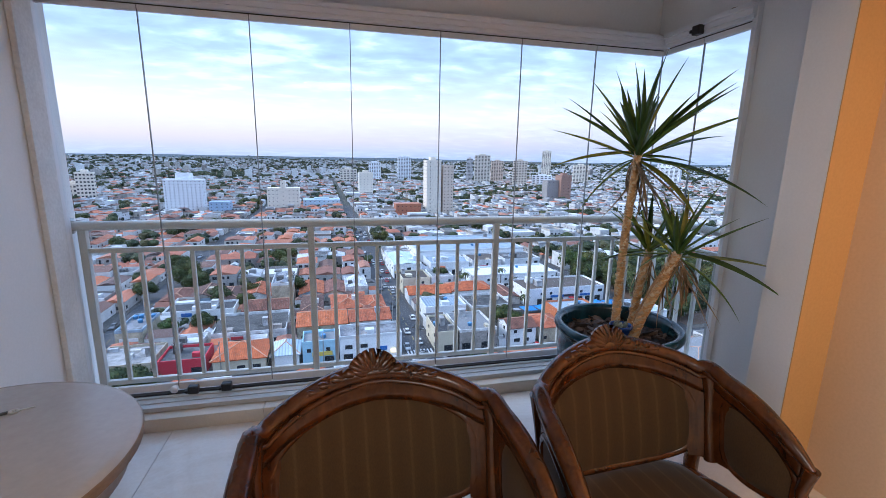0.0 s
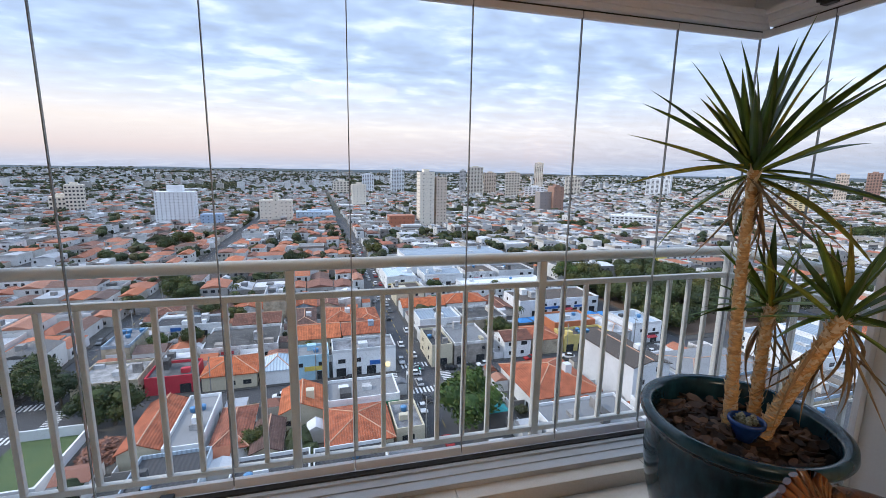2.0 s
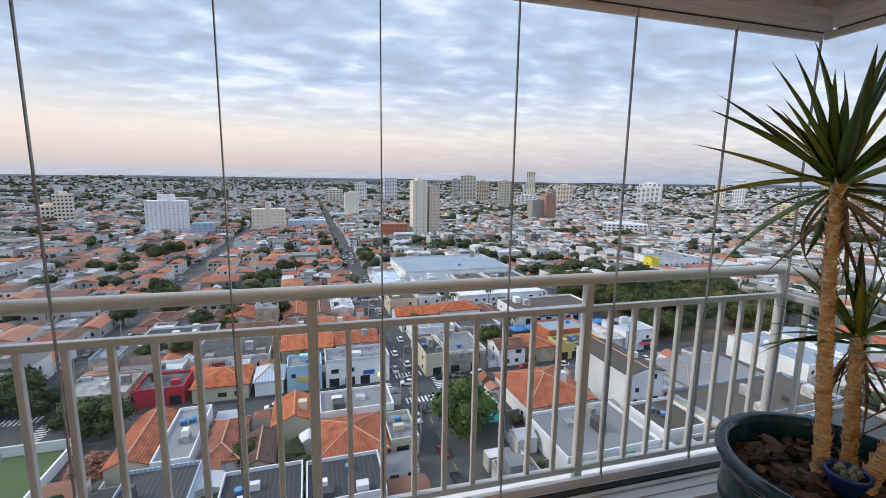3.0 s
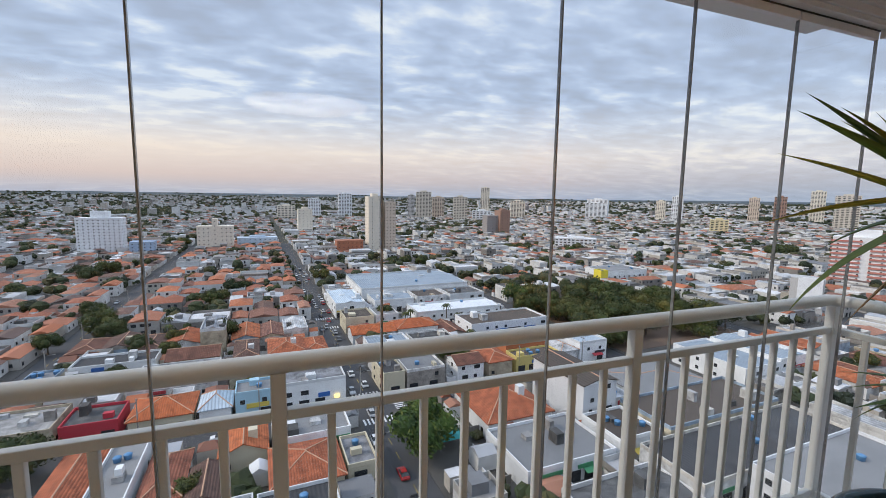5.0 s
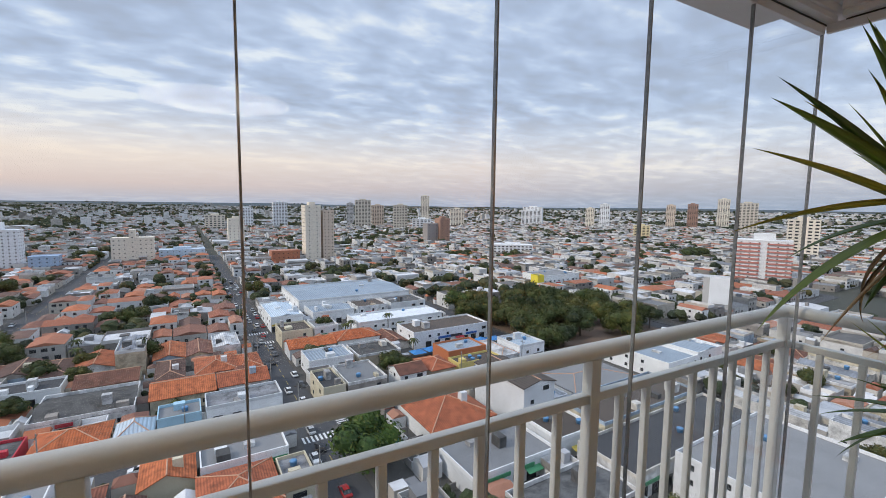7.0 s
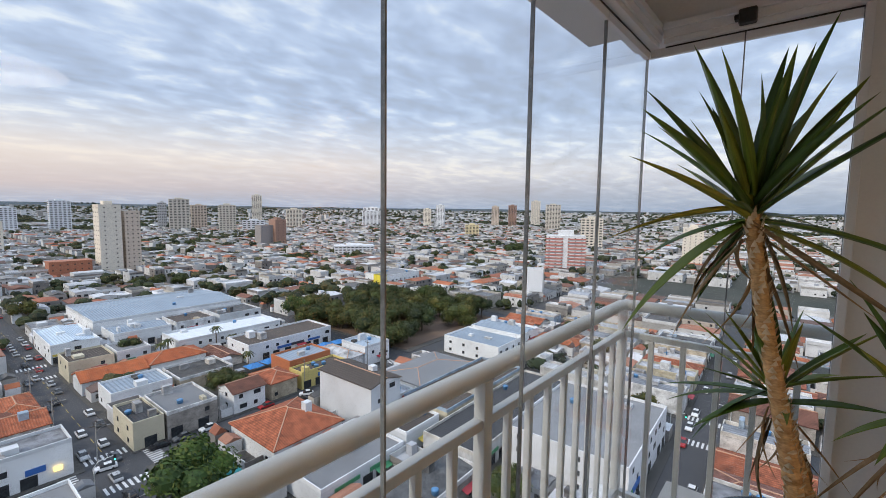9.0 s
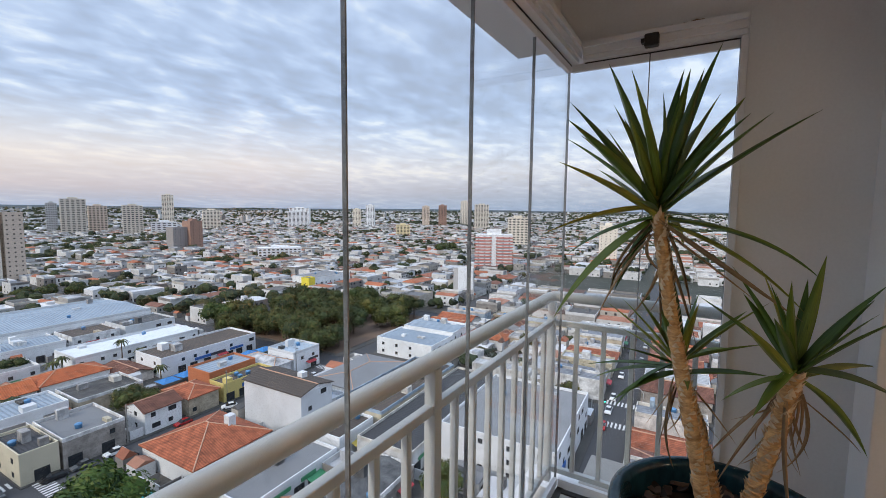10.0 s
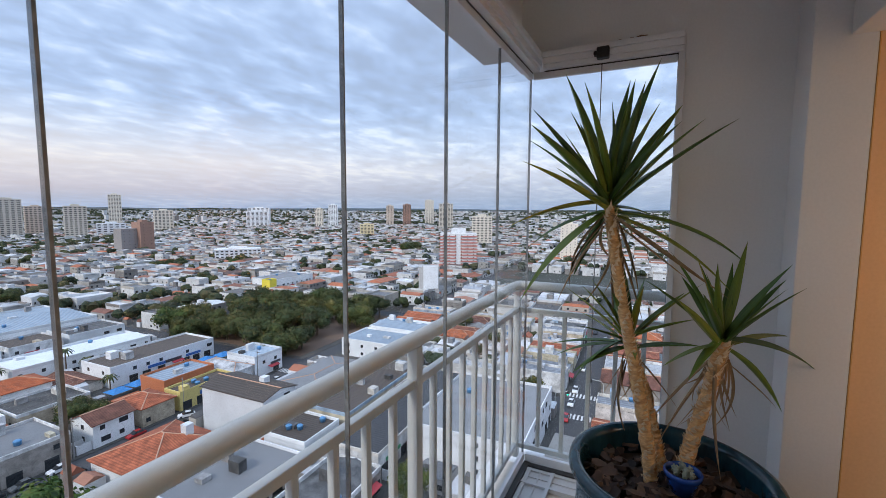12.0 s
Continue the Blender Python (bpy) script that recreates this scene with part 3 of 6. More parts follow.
LAMP = thing("table_lamp", "standing lamp with pale pink fabric cone shade", "lamp", pose(-3.34, -1.42, 0.7505))
b = Build()
b.lathe([(0.0, 0), (0.07, 0), (0.07, 0.012), (0.02, 0.02), (0.012, 0.05), (0.012, 0.36)], 24)
put("stem", b, TABLEEDGE, LAMP)
b = Build()
b.lathe([(0.13, 0.31), (0.075, 0.52), (0.073, 0.52), (0.128, 0.31), (0.13, 0.31)], 40)
put("shade", b, plain("lamp_shade", (0.72, 0.60, 0.57), 0.9), LAMP)


# flaked paint above the side window
def flakes():
    rust = plain("flaked_plaster", (0.20, 0.12, 0.08), 0.95)
    for k, (y, z, a, c) in enumerate(((-0.385, 2.296, 0.010, 0.004), (-0.425, 2.299, 0.022, 0.006), (-0.475, 2.302, 0.012, 0.004), (-0.515, 2.304, 0.026, 0.006))):
        b = Build()
        n = 12
        rr = random.Random(k)
        ring = [(-0.0012, a * math.cos(6.2832 * i / n) * rr.uniform(0.7, 1.2), c * math.sin(6.2832 * i / n) * rr.uniform(0.6, 1.3)) for i in range(n)]
        b.add(ring + [(0.0, y2, z2) for _, y2, z2 in ring], [tuple(reversed(range(n)))] + [(i, (i + 1) % n, n + (i + 1) % n, n + i) for i in range(n)])
        tagged(put("paint_flake", b, rust, at=pose(-0.0003, y, z)), "brown patch of flaked paint on the wall", "stain", "paint flakes")


flakes()


# ---- armchairs ----
def chair(at, label):
    t = thing("armchair", label, "armchair", at, "carved armchairs")

    # plan: tub of half width 0.34, the arms reaching forward (towards -y)
    def plan(s):
        """s from -1 (end of one arm) over 0 (middle of the back) to 1."""
        q = abs(s)
        if q < 0.5:
            a = q / 0.5 * 1.2
            x, y = 0.374 * math.sin(a) / math.sin(1.2), 0.145 * (math.cos(a) - 1) / (1 - math.cos(1.2))
        else:
            w = (q - 0.5) / 0.5
            x, y = 0.374 + 0.075 * w * (1 - 0.55 * w), -0.145 - 0.40 * w
        return (x if s > 0 else -x), y

    def lean(v):
        """The back leans away from the seat."""
        return [(x, y + (z - 0.80) * 0.26 * max(0.0, 1 + y / 0.45), z) for x, y, z in v]

    def top(s):
        q = abs(s)
        h = 0.800
        if q < 0.44:
            return h - 0.088 * (q / 0.44) ** 1.5
        w = (q - 0.44) / 0.56
        return 0.712 + 0.016 * math.sin(min(1, w * 4) * math.pi) - 0.05 * w - 0.13 * w ** 2.2

    S = [i / 32 for i in range(-32, 33)]
    # top rail
    b = Build()
    b.tube([(*plan(s), top(s)) for s in S], [0.029 + 0.004 * math.cos(s * 9) - (0.012 * (abs(s) - 0.9) * 10 if abs(s) > 0.9 else 0) for s in S], 14)
    put("top_rail", b, WOOD, t)
    b = Build()
    b.tube([(plan(s)[0] * 0.955, plan(s)[1] - 0.02, top(s) - 0.028) for s in S[3:-3]], 0.009, 8)
    put("inner_bead", b, WOOD, t)
    # rail round the seat, under the panels
    b = Build()
    b.tube([(*plan(s), 0.235) for s in S], 0.020, 10)
    put("lower_rail", b, WOOD, t)
    # panel edges and stiles between the back and the arms
    for sg in (-1, 1):
        b = Build()
        x, y = plan(0.50 * sg)
        b.tube([(x, y, 0.34), (x * 0.99, y, 0.5), (x * 1.0, y, 0.6), (x, y, top(0.5) - 0.01)], [0.030, 0.022, 0.024, 0.036], 12)
        put("stile", b, WOOD, t)
        b = Build()
        x, y = plan(1.0 * sg)
        b.tube([(x, y, 0.26), (x, y - 0.005, 0.34), (x, y + 0.02, 0.44), (x, y + 0.005, top(1) + 0.005)], [0.026, 0.024, 0.02, 0.026], 12)
        put("arm_support", b, WOOD, t)
        for q, r in ((0.5, 0.035), (0.97, 0.05)):
            b = Build()
            x, y = plan(q * sg)
            b.tube([(x, y, 0.33), (x * 1.05, y - (0.02 if q > 0.6 else -0.02), 0.25), (x, y, 0.14), (x * 0.97, y, 0.05), (x * 1.02, y - (0.015 if q > 0.6 else -0.02), 0.0)], [0.028, r * 0.85, 0.024, 0.016, 0.02], 12)
            put("leg", b, WOOD, t)

    def panel(s0, s1, z0, drop, name, inset, bulge, low=0.5):
        n, m = 22, 14
        front, rear = [], []
        for i in range(n + 1):
            s = s0 + (s1 - s0) * i / n
            u = abs(2 * i / n - 1)
            x, y = plan(s)
            x2, y2 = plan(s + 0.01)
            nx, ny = (y2 - y), -(x2 - x)
            l = math.hypot(nx, ny)
            nx, ny = nx / l, ny / l
            # a rounded outline
            e = (1 - u ** 3.2) ** 0.45 if u < 1 else 0.0
            zc, hh = (z0 + top(s) - drop) / 2, (top(s) - drop - z0) / 2
            for j in range(m + 1):
                w = 2 * j / m - 1
                z = zc + hh * w * ((low + (1 - low) * (1 - u ** 2.2) ** 0.5) if w < 0 else (0.6 + 0.4 * e))
                k = inset + bulge * (1 - u ** 4) * (1 - w ** 4)
                front.append((x + nx * k, y + ny * k, z))
                rear.append((x - nx * 0.012, y - ny * 0.012, z))
        b = Build()
        g = lambda i, j: i * (m + 1) + j
        F = [(g(i, j), g(i + 1, j), g(i + 1, j + 1), g(i, j + 1)) for i in range(n) for j in range(m)]
        b.add(front, F, 0, True)
        b.add(rear, [tuple(reversed(q)) for q in F], 0, True)
        rim = [g(i, 0) for i in range(n + 1)] + [g(n, j) for j in range(1, m + 1)] + [g(i, m) for i in range(n - 1, -1, -1)] + [g(0, j) for j in range(m - 1, 0, -1)]
        k = (n + 1) * (m + 1)
        b.add(front + rear, [(rim[i], rim[(i + 1) % len(rim)], rim[(i + 1) % len(rim)] + k, rim[i] + k) for i in range(len(rim))], 0)
        put(name, b, FABRIC, t, "brown striped upholstery")
        # carved frame round the panel
        ring = Build()
        pts = [Vector(front[q]) * 0.5 + Vector(rear[q]) * 0.5 for q in rim]
        ring.tube([tuple(p) for p in pts] + [tuple(pts[0])], 0.0165, 10)
        put("panel_frame", ring, WOOD, t)

    panel(-0.41, 0.41, 0.310, 0.088, "backrest", 0.004, 0.028, 0.28)
    panel(-0.95, -0.57, 0.335, 0.062, "side_panel", 0.004, 0.018)
    panel(0.57, 0.95, 0.335, 0.062, "side_panel", 0.004, 0.018)
    # the broad carved band between the top rail and the panels
    b = Build()
    n = 56
    cells = []
    for i in range(n + 1):
        s = -0.97 + 1.94 * i / n
        x, y = plan(s)
        low = 0.098 if abs(s) < 0.5 else 0.070
        cells.append([(x, y - 0.004 * math.sin(math.pi * j / 4), top(s) - low * j / 4) for j in range(5)])
    b.add([p for c in cells for p in c], [(i * 5 + j, (i + 1) * 5 + j, (i + 1) * 5 + j + 1, i * 5 + j + 1) for i in range(n) for j in range(4)], 0, True)
    o = put("frame_band", b, WOOD, t)
    mod = o.modifiers.new("thick", "SOLIDIFY")
    mod.thickness, mod.offset = 0.026, 0
    # spandrels of wood between the panels and the rails
    for sg in (-1, 1):
        b = Build()
        cells = []
        for i in range(9):
            s = sg * (0.36 + 0.25 * i / 8)
            x, y = plan(s)
            cells.append([(x, y, 0.345 + (top(s) - 0.365) * j / 8) for j in range(9)])
        v = [p for c in cells for p in c]
        F = [(i * 9 + j, (i + 1) * 9 + j, (i + 1) * 9 + j + 1, i * 9 + j + 1) for i in range(8) for j in range(8)]
        b.add(v, F)
        o = put("spandrel", b, WOOD, t)
        mod = o.modifiers.new("thick", "SOLIDIFY")
        mod.thickness, mod.offset = 0.02, 0
    # shell crest with leaves
    rnd = random.Random(4)
    b = Build()
    for k in range(11):
        a = (k - 5) / 5
        L = 0.082 * (1 - 0.18 * abs(a))
        dx, dz = 1.25 * math.sin(a * 1.3), math.cos(a * 1.3)
        b.tube([(0, -0.012, 0.800), (dx * L * 0.5, -0.028, 0.800 + dz * L * 0.5), (dx * L, -0.014, 0.800 + dz * L)], [0.009, 0.016, 0.010], 8)
    put("crest", b, WOOD, t, "carved shell crest")
    b = Build()
    for sg in (-1, 1):
        for k in range(4):
            s = sg * (0.09 + 0.045 * k)
            x, y = plan(s)
            r = 0.019 - 0.003 * k
            b.tube([(x - sg * 0.03, y - 0.014, top(s) + 0.008), (x, y - 0.022, top(s) + 0.024 - 0.004 * k), (x + sg * 0.022, y - 0.012, top(s) + 0.014)], [r * 0.5, r, r * 0.3], 8)
    put("crest_leaves", b, WOOD, t)
    # seat
    b = Build()
    n = 28
    ring = [plan(-1 + 2 * i / n) for i in range(n + 1)]
    ring = [(x * 0.93, y * 0.97 - 0.012) for x, y in ring]
    fx = [(ring[-1][0] * (1 - 2 * i / 8), ring[-1][1] - 0.05 * math.sin(math.pi * i / 8)) for i in range(1, 8)]
    loop = ring + fx
    cx, cy = 0.0, -0.26
    layers = [(0.95, 0.225), (0.97, 0.245), (0.92, 0.265), (0.8, 0.275), (0.45, 0.283), (0.02, 0.285), (0.0003, 0.285)]
    v = [(cx + (x - cx) * k, cy + (y - cy) * k, z) for k, z in layers for x, y in loop]
    m = len(loop)
    b.add(v, [(i * m + (j + 1) % m, i * m + j, (i + 1) * m + j, (i + 1) * m + (j + 1) % m) for i in range(len(layers) - 1) for j in range(m)], 0, True)
    put("seat", b, FABRIC, t, "brown upholstered seat cushion")
    b = Build()
    b.tube([(x * 1.06, y * 1.02, 0.21) for x, y in loop] + [(loop[0][0] * 1.06, loop[0][1] * 1.02, 0.21)], 0.030, 10)
    put("seat_rail", b, WOOD, t)
    for o in t.children:
        if o.name.split(".")[0] in ("top_rail", "inner_bead", "backrest", "side_panel", "panel_frame", "stile", "spandrel", "crest", "crest_leaves", "arm_support", "lower_rail", "frame_band"):
            for q, w in zip(o.data.vertices, lean([tuple(q.co) for q in o.data.vertices])):
                q.co = w
    return t


chair(pose(-2.02, -1.265, 0, 0, 0, 6) @ Matrix.Diagonal((1, 1, 0.95, 1)), "carved walnut armchair with brown striped upholstery and shell crest")
chair(pose(-1.09, -1.215, 0, 0, 0, 3) @ Matrix.Diagonal((1, 1, 0.95, 1)), "carved walnut armchair with brown upholstery beside the planter")


# ---- planter and yucca ----
def planter():
    t = thing("planter", "large round teal glazed ceramic planter with bark mulch", "planter", pose(-0.652, -0.695, 0.0))
    b = Build()
    b.lathe([(0.0, 0.0), (0.19, 0.0), (0.20, 0.012), (0.255, 0.14), (0.295, 0.30), (0.308, 0.42), (0.304, 0.50), (0.298, 0.535), (0.308, 0.566), (0.326, 0.576), (0.335, 0.594), (0.331, 0.614), (0.318, 0.622), (0.298, 0.618), (0.286, 0.596), (0.280, 0.50)], 72)
    put("pot", b, GLAZE, t)
    b = Build()
    b.lathe([(0.282, 0.505), (0.2, 0.515), (0.1, 0.52), (0.0, 0.522)], 40)
    soil = put("soil", b, SOIL, t)
    rnd = random.Random(8)
    chips = []
    for q in range(4):
        b = Build()
        n = 7
        for zz in (-0.005, 0.005):
            b.add([((0.022 + 0.012 * rnd.random()) * math.cos(6.283 * i / n), (0.012 + 0.009 * rnd.random()) * math.sin(6.283 * i / n), zz + 0.004 * rnd.random()) for i in range(n)], [])
        b.add([], [])
        b.f = [tuple(range(n - 1, -1, -1)), tuple(range(n, 2 * n))] + [(i, (i + 1) % n, n + (i + 1) % n, n + i) for i in range(n)]
        b.s, b.m = [False] * len(b.f), [0] * len(b.f)
        chips.append(b.mesh("bark_chip", BARKCHIP))
    for i in range(260):
        a, r = rnd.uniform(0, 6.283), 0.275 * math.sqrt(rnd.random())
        put("bark_chip", chips[i % 4], BARKCHIP, soil, at=pose(r * math.cos(a), r * math.sin(a), 0.526 + 0.018 * rnd.random(), rnd.uniform(-30, 30), rnd.uniform(-30, 30), rnd.uniform(0, 360)) @ Matrix.Diagonal((*[rnd.uniform(0.7, 1.35)] * 3, 1)))
    return t


planter()


def leaf_mesh(length, width, droop, fold=0.25, mat=None):
    """A sword leaf along y: narrow at the base, widest before the middle, with a long sharp point."""
    b = Build()
    n = 12
    v = []
    for i in range(n + 1):
        s = i / n
        w = width * (0.55 + 0.45 * math.sin(s / 0.4 * math.pi / 2)) if s < 0.4 else width * max(0.0, 1 - ((s - 0.4) / 0.6) ** 1.55)
        w = max(w, 0.0006) * 0.5
        y = length * (s - 0.18 * abs(droop) * s * s)
        z = -droop * length * s ** 2.4
        v += [(-w, y, z + w * fold * 2), (0, y, z), (w, y, z + w * fold * 2), (0, y, z - 0.0035 * (1 - s) - 0.0006)]
    f = []
    for i in range(n):
        a, c = 4 * i, 4 * i + 4
        f += [(a, a + 1, c + 1, c), (a + 1, a + 2, c + 2, c + 1), (a + 3, a, c, c + 3), (a + 2, a + 3, c + 3, c + 2)]
    b.add(v, f, 0, True)
    return b.mesh("leaf", mat or LEAF)


def yucca():
    t = thing("yucca_plant", "potted yucca with ringed trunks and spiky green rosettes", "plant", pose(0, 0, 0))
    rnd = random.Random(21)
    shapes = [leaf_mesh(1.0, 0.090, d, f) for d, f in ((0.0, 0.35), (0.05, 0.3), (0.12, 0.25), (0.22, 0.25))]
    dry = [leaf_mesh(1.0, 0.055, d, 0.5, DRYLEAF) for d in (0.1, 0.4)]

    def stem(pts, r0, r1):
        P = [Vector(p) for p in pts]
        m = 74
        line, rad = [], []
        for i in range(m + 1):
            s = i / m * (len(P) - 1)
            k = min(int(s), len(P) - 2)
            u = s - k
            a, c = P[k], P[k + 1]
            pa, pc = P[max(k - 1, 0)], P[min(k + 2, len(P) - 1)]
            q = 0.5 * ((2 * a) + (c - pa) * u + (2 * pa - 5 * a + 4 * c - pc) * u * u + (3 * a - pa - 3 * c + pc) * u ** 3)
            line.append(tuple(q))
            rad.append((r0 + (r1 - r0) * i / m) * (1.06 if i % 2 else 0.95) + rnd.uniform(-0.001, 0.0015))
        b = Build()
        b.tube(line, rad, 14, smooth=False)
        put("trunk", b, TRUNK, t)
        # leaf scars
        b = Build()
        for i in range(5, m, 1):
            q = Vector(line[i])
            late = (i / m) ** 3
            for j in range(4):
                a = i * 2.4 + j * 2.1 + rnd.uniform(-0.3, 0.3)
                o = Vector((math.cos(a), math.sin(a), 0))
                side = Vector((-math.sin(a), math.cos(a), 0))
                e, r = q + o * rad[i] * 0.92, rad[i]
                b.add([tuple(e - side * r * 0.5), tuple(e + side * r * 0.5), tuple(e + o * (0.009 + 0.012 * late * rnd.random()) + Vector((0, 0, 0.015 + 0.024 * late * rnd.random()))), tuple(e + Vector((0, 0, -0.006)))], [(0, 1, 2), (0, 2, 3), (1, 3, 2), (0, 3, 1)])
        tagged(put("bark", b, HUSK, t), kind="stuff")
        return Vector(line[-1])

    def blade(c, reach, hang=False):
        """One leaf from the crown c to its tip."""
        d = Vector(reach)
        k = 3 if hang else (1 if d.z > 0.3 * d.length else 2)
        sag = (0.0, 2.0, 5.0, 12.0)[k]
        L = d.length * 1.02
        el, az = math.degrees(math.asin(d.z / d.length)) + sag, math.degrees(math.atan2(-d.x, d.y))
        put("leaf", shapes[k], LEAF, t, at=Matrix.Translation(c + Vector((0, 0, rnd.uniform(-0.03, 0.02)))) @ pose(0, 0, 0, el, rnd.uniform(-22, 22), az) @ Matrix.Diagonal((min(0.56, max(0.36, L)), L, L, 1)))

    def tuft(c, n, reach, low, tall, start=0.0):
        """Short inner leaves that fill the crown."""
        for i in range(n):
            s = (i + 0.5) / n
            el = radians(tall - (tall - low) * s + rnd.uniform(-7, 7))
            az = radians(start + i * 137.5 + rnd.uniform(-18, 18))
            L = reach * rnd.uniform(0.78, 1.1)
            blade(c, (L * math.cos(el) * math.cos(az), L * math.cos(el) * math.sin(az), L * math.sin(el)))

    def withered(c, n, reach):
        for i in range(n):
            L = reach * rnd.uniform(0.55, 1.1)
            a = rnd.uniform(0, 6.28)
            put("dry_leaf", dry[i % 2], DRYLEAF, t, "withered brown leaf", at=Matrix.Translation(c + Vector((0.018 * math.cos(a), 0.018 * math.sin(a), -0.02 - 0.06 * rnd.random()))) @ pose(0, 0, 0, rnd.uniform(-89, -66), rnd.uniform(-60, 60), math.degrees(a) - 90) @ Matrix.Diagonal((L * rnd.uniform(0.3, 0.6), L, L, 1)))

    c1 = stem([(-0.625, -0.640, 0.51), (-0.612, -0.622, 0.66), (-0.565, -0.560, 0.95), (-0.500, -0.492, 1.25), (-0.448, -0.446, 1.515)], 0.0235, 0.0185)
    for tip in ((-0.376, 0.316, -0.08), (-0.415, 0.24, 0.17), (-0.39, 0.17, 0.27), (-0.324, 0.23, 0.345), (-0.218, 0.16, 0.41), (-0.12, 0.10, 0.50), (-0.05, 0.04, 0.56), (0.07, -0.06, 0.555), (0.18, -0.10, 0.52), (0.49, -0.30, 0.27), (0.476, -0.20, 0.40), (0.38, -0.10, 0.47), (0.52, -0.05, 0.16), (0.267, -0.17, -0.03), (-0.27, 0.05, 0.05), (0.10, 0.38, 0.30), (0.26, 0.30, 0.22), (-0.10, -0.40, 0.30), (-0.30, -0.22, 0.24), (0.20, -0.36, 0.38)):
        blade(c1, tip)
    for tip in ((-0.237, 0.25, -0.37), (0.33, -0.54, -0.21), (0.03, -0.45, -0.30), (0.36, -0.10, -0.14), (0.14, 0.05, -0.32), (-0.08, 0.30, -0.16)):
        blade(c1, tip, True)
    tuft(c1, 15, 0.43, 38, 86)
    withered(c1, 13, 0.50)
    c2 = stem([(-0.585, -0.735, 0.51), (-0.560, -0.755, 0.64), (-0.520, -0.800, 0.82), (-0.465, -0.851, 1.03)], 0.0245, 0.022)
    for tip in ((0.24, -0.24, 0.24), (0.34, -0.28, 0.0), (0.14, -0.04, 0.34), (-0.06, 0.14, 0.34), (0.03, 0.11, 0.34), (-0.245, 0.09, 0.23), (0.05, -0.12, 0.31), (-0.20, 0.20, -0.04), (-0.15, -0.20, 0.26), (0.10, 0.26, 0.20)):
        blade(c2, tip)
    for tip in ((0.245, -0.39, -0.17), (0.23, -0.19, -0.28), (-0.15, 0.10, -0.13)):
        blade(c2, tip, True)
    tuft(c2, 8, 0.30, 40, 84, 60)
    withered(c2, 18, 0.40)
    c3 = stem([(-0.560, -0.680, 0.51), (-0.51, -0.64, 0.68), (-0.44, -0.585, 0.84), (-0.375, -0.54, 0.965)], 0.021, 0.018)
    tuft(c3, 20, 0.33, -2, 82, 20)
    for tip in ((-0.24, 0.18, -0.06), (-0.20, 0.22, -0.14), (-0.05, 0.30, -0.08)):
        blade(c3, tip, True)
    withered(c3, 10, 0.32)


yucca()


def small_pot():
    t = thing("small_pot", "small blue glazed pot with grey-green succulent", "plant pot", pose(-0.66, -0.735, 0.545))
    b = Build()
    b.lathe([(0, 0), (0.034, 0), (0.05, 0.045), (0.055, 0.058), (0.060, 0.062), (0.060, 0.076), (0.054, 0.078), (0.050, 0.066), (0.046, 0.055)], 36)
    put("pot", b, BLUEPOT, t)
    b = Build()
    b.lathe([(0.048, 0.058), (0.02, 0.064), (0, 0.065)], 24)
    put("soil", b, SOIL, t)
    rnd = random.Random(3)
    for i in range(11):
        a, r = rnd.uniform(0, 6.28), 0.036 * math.sqrt(rnd.random())
        b = Build()
        for k in range(9):
            q = k * 2.4
            e = 0.014 - 0.001 * k
            b.tube([(0, 0, 0.002 * k), (e * math.cos(q), e * math.sin(q), 0.002 * k + 0.008)], [0.006, 0.002], 6)
        put("succulent", b, CACTUS, t, at=pose(r * math.cos(a), r * math.sin(a), 0.066))


small_pot()


# ---- the town ----
GZ = -55.0
ANGLE = 2.0
TOWN = pose(20.5, 109.5, GZ, 0, 0, ANGLE)


def town(u, v, z=0.0, turn=0.0):
    return TOWN @ pose(u, v, z, 0, 0, turn)


def rising(d):
    """How far the plain has risen at that distance."""
    return 54.0 * max(0.0, (d - 1700) / 3000) ** 1.3


b = Build()
K, RINGS = 96, (700, 1400, 1700, 2000, 2400, 2800, 3200, 3600, 4000, 4400, 4900)
b.add([(0, 0, GZ - 0.3)] + [(q * math.cos(2 * math.pi * i / K), q * math.sin(2 * math.pi * i / K), GZ - 0.3 + rising(q)) for q in RINGS for i in range(K)],
      [(0, i + 1, (i + 1) % K + 1) for i in range(K)] + [(1 + j * K + i, 1 + (j + 1) * K + i, 1 + (j + 1) * K + (i + 1) % K, 1 + j * K + (i + 1) % K) for j in range(len(RINGS) - 1) for i in range(K)], 0, True)
tagged(put("ground", b, LAND), "wide plain of town and fields reaching the horizon", "ground", kind="structure")

US = (-278, -185, -92, 0, 92, 172, 258, 346)
VS = (-184, -96, 0, 84, 168, 254, 342, 430)
UL = (-278, -185, -92, 0, 100, 190, 280)
HALF = 4.3


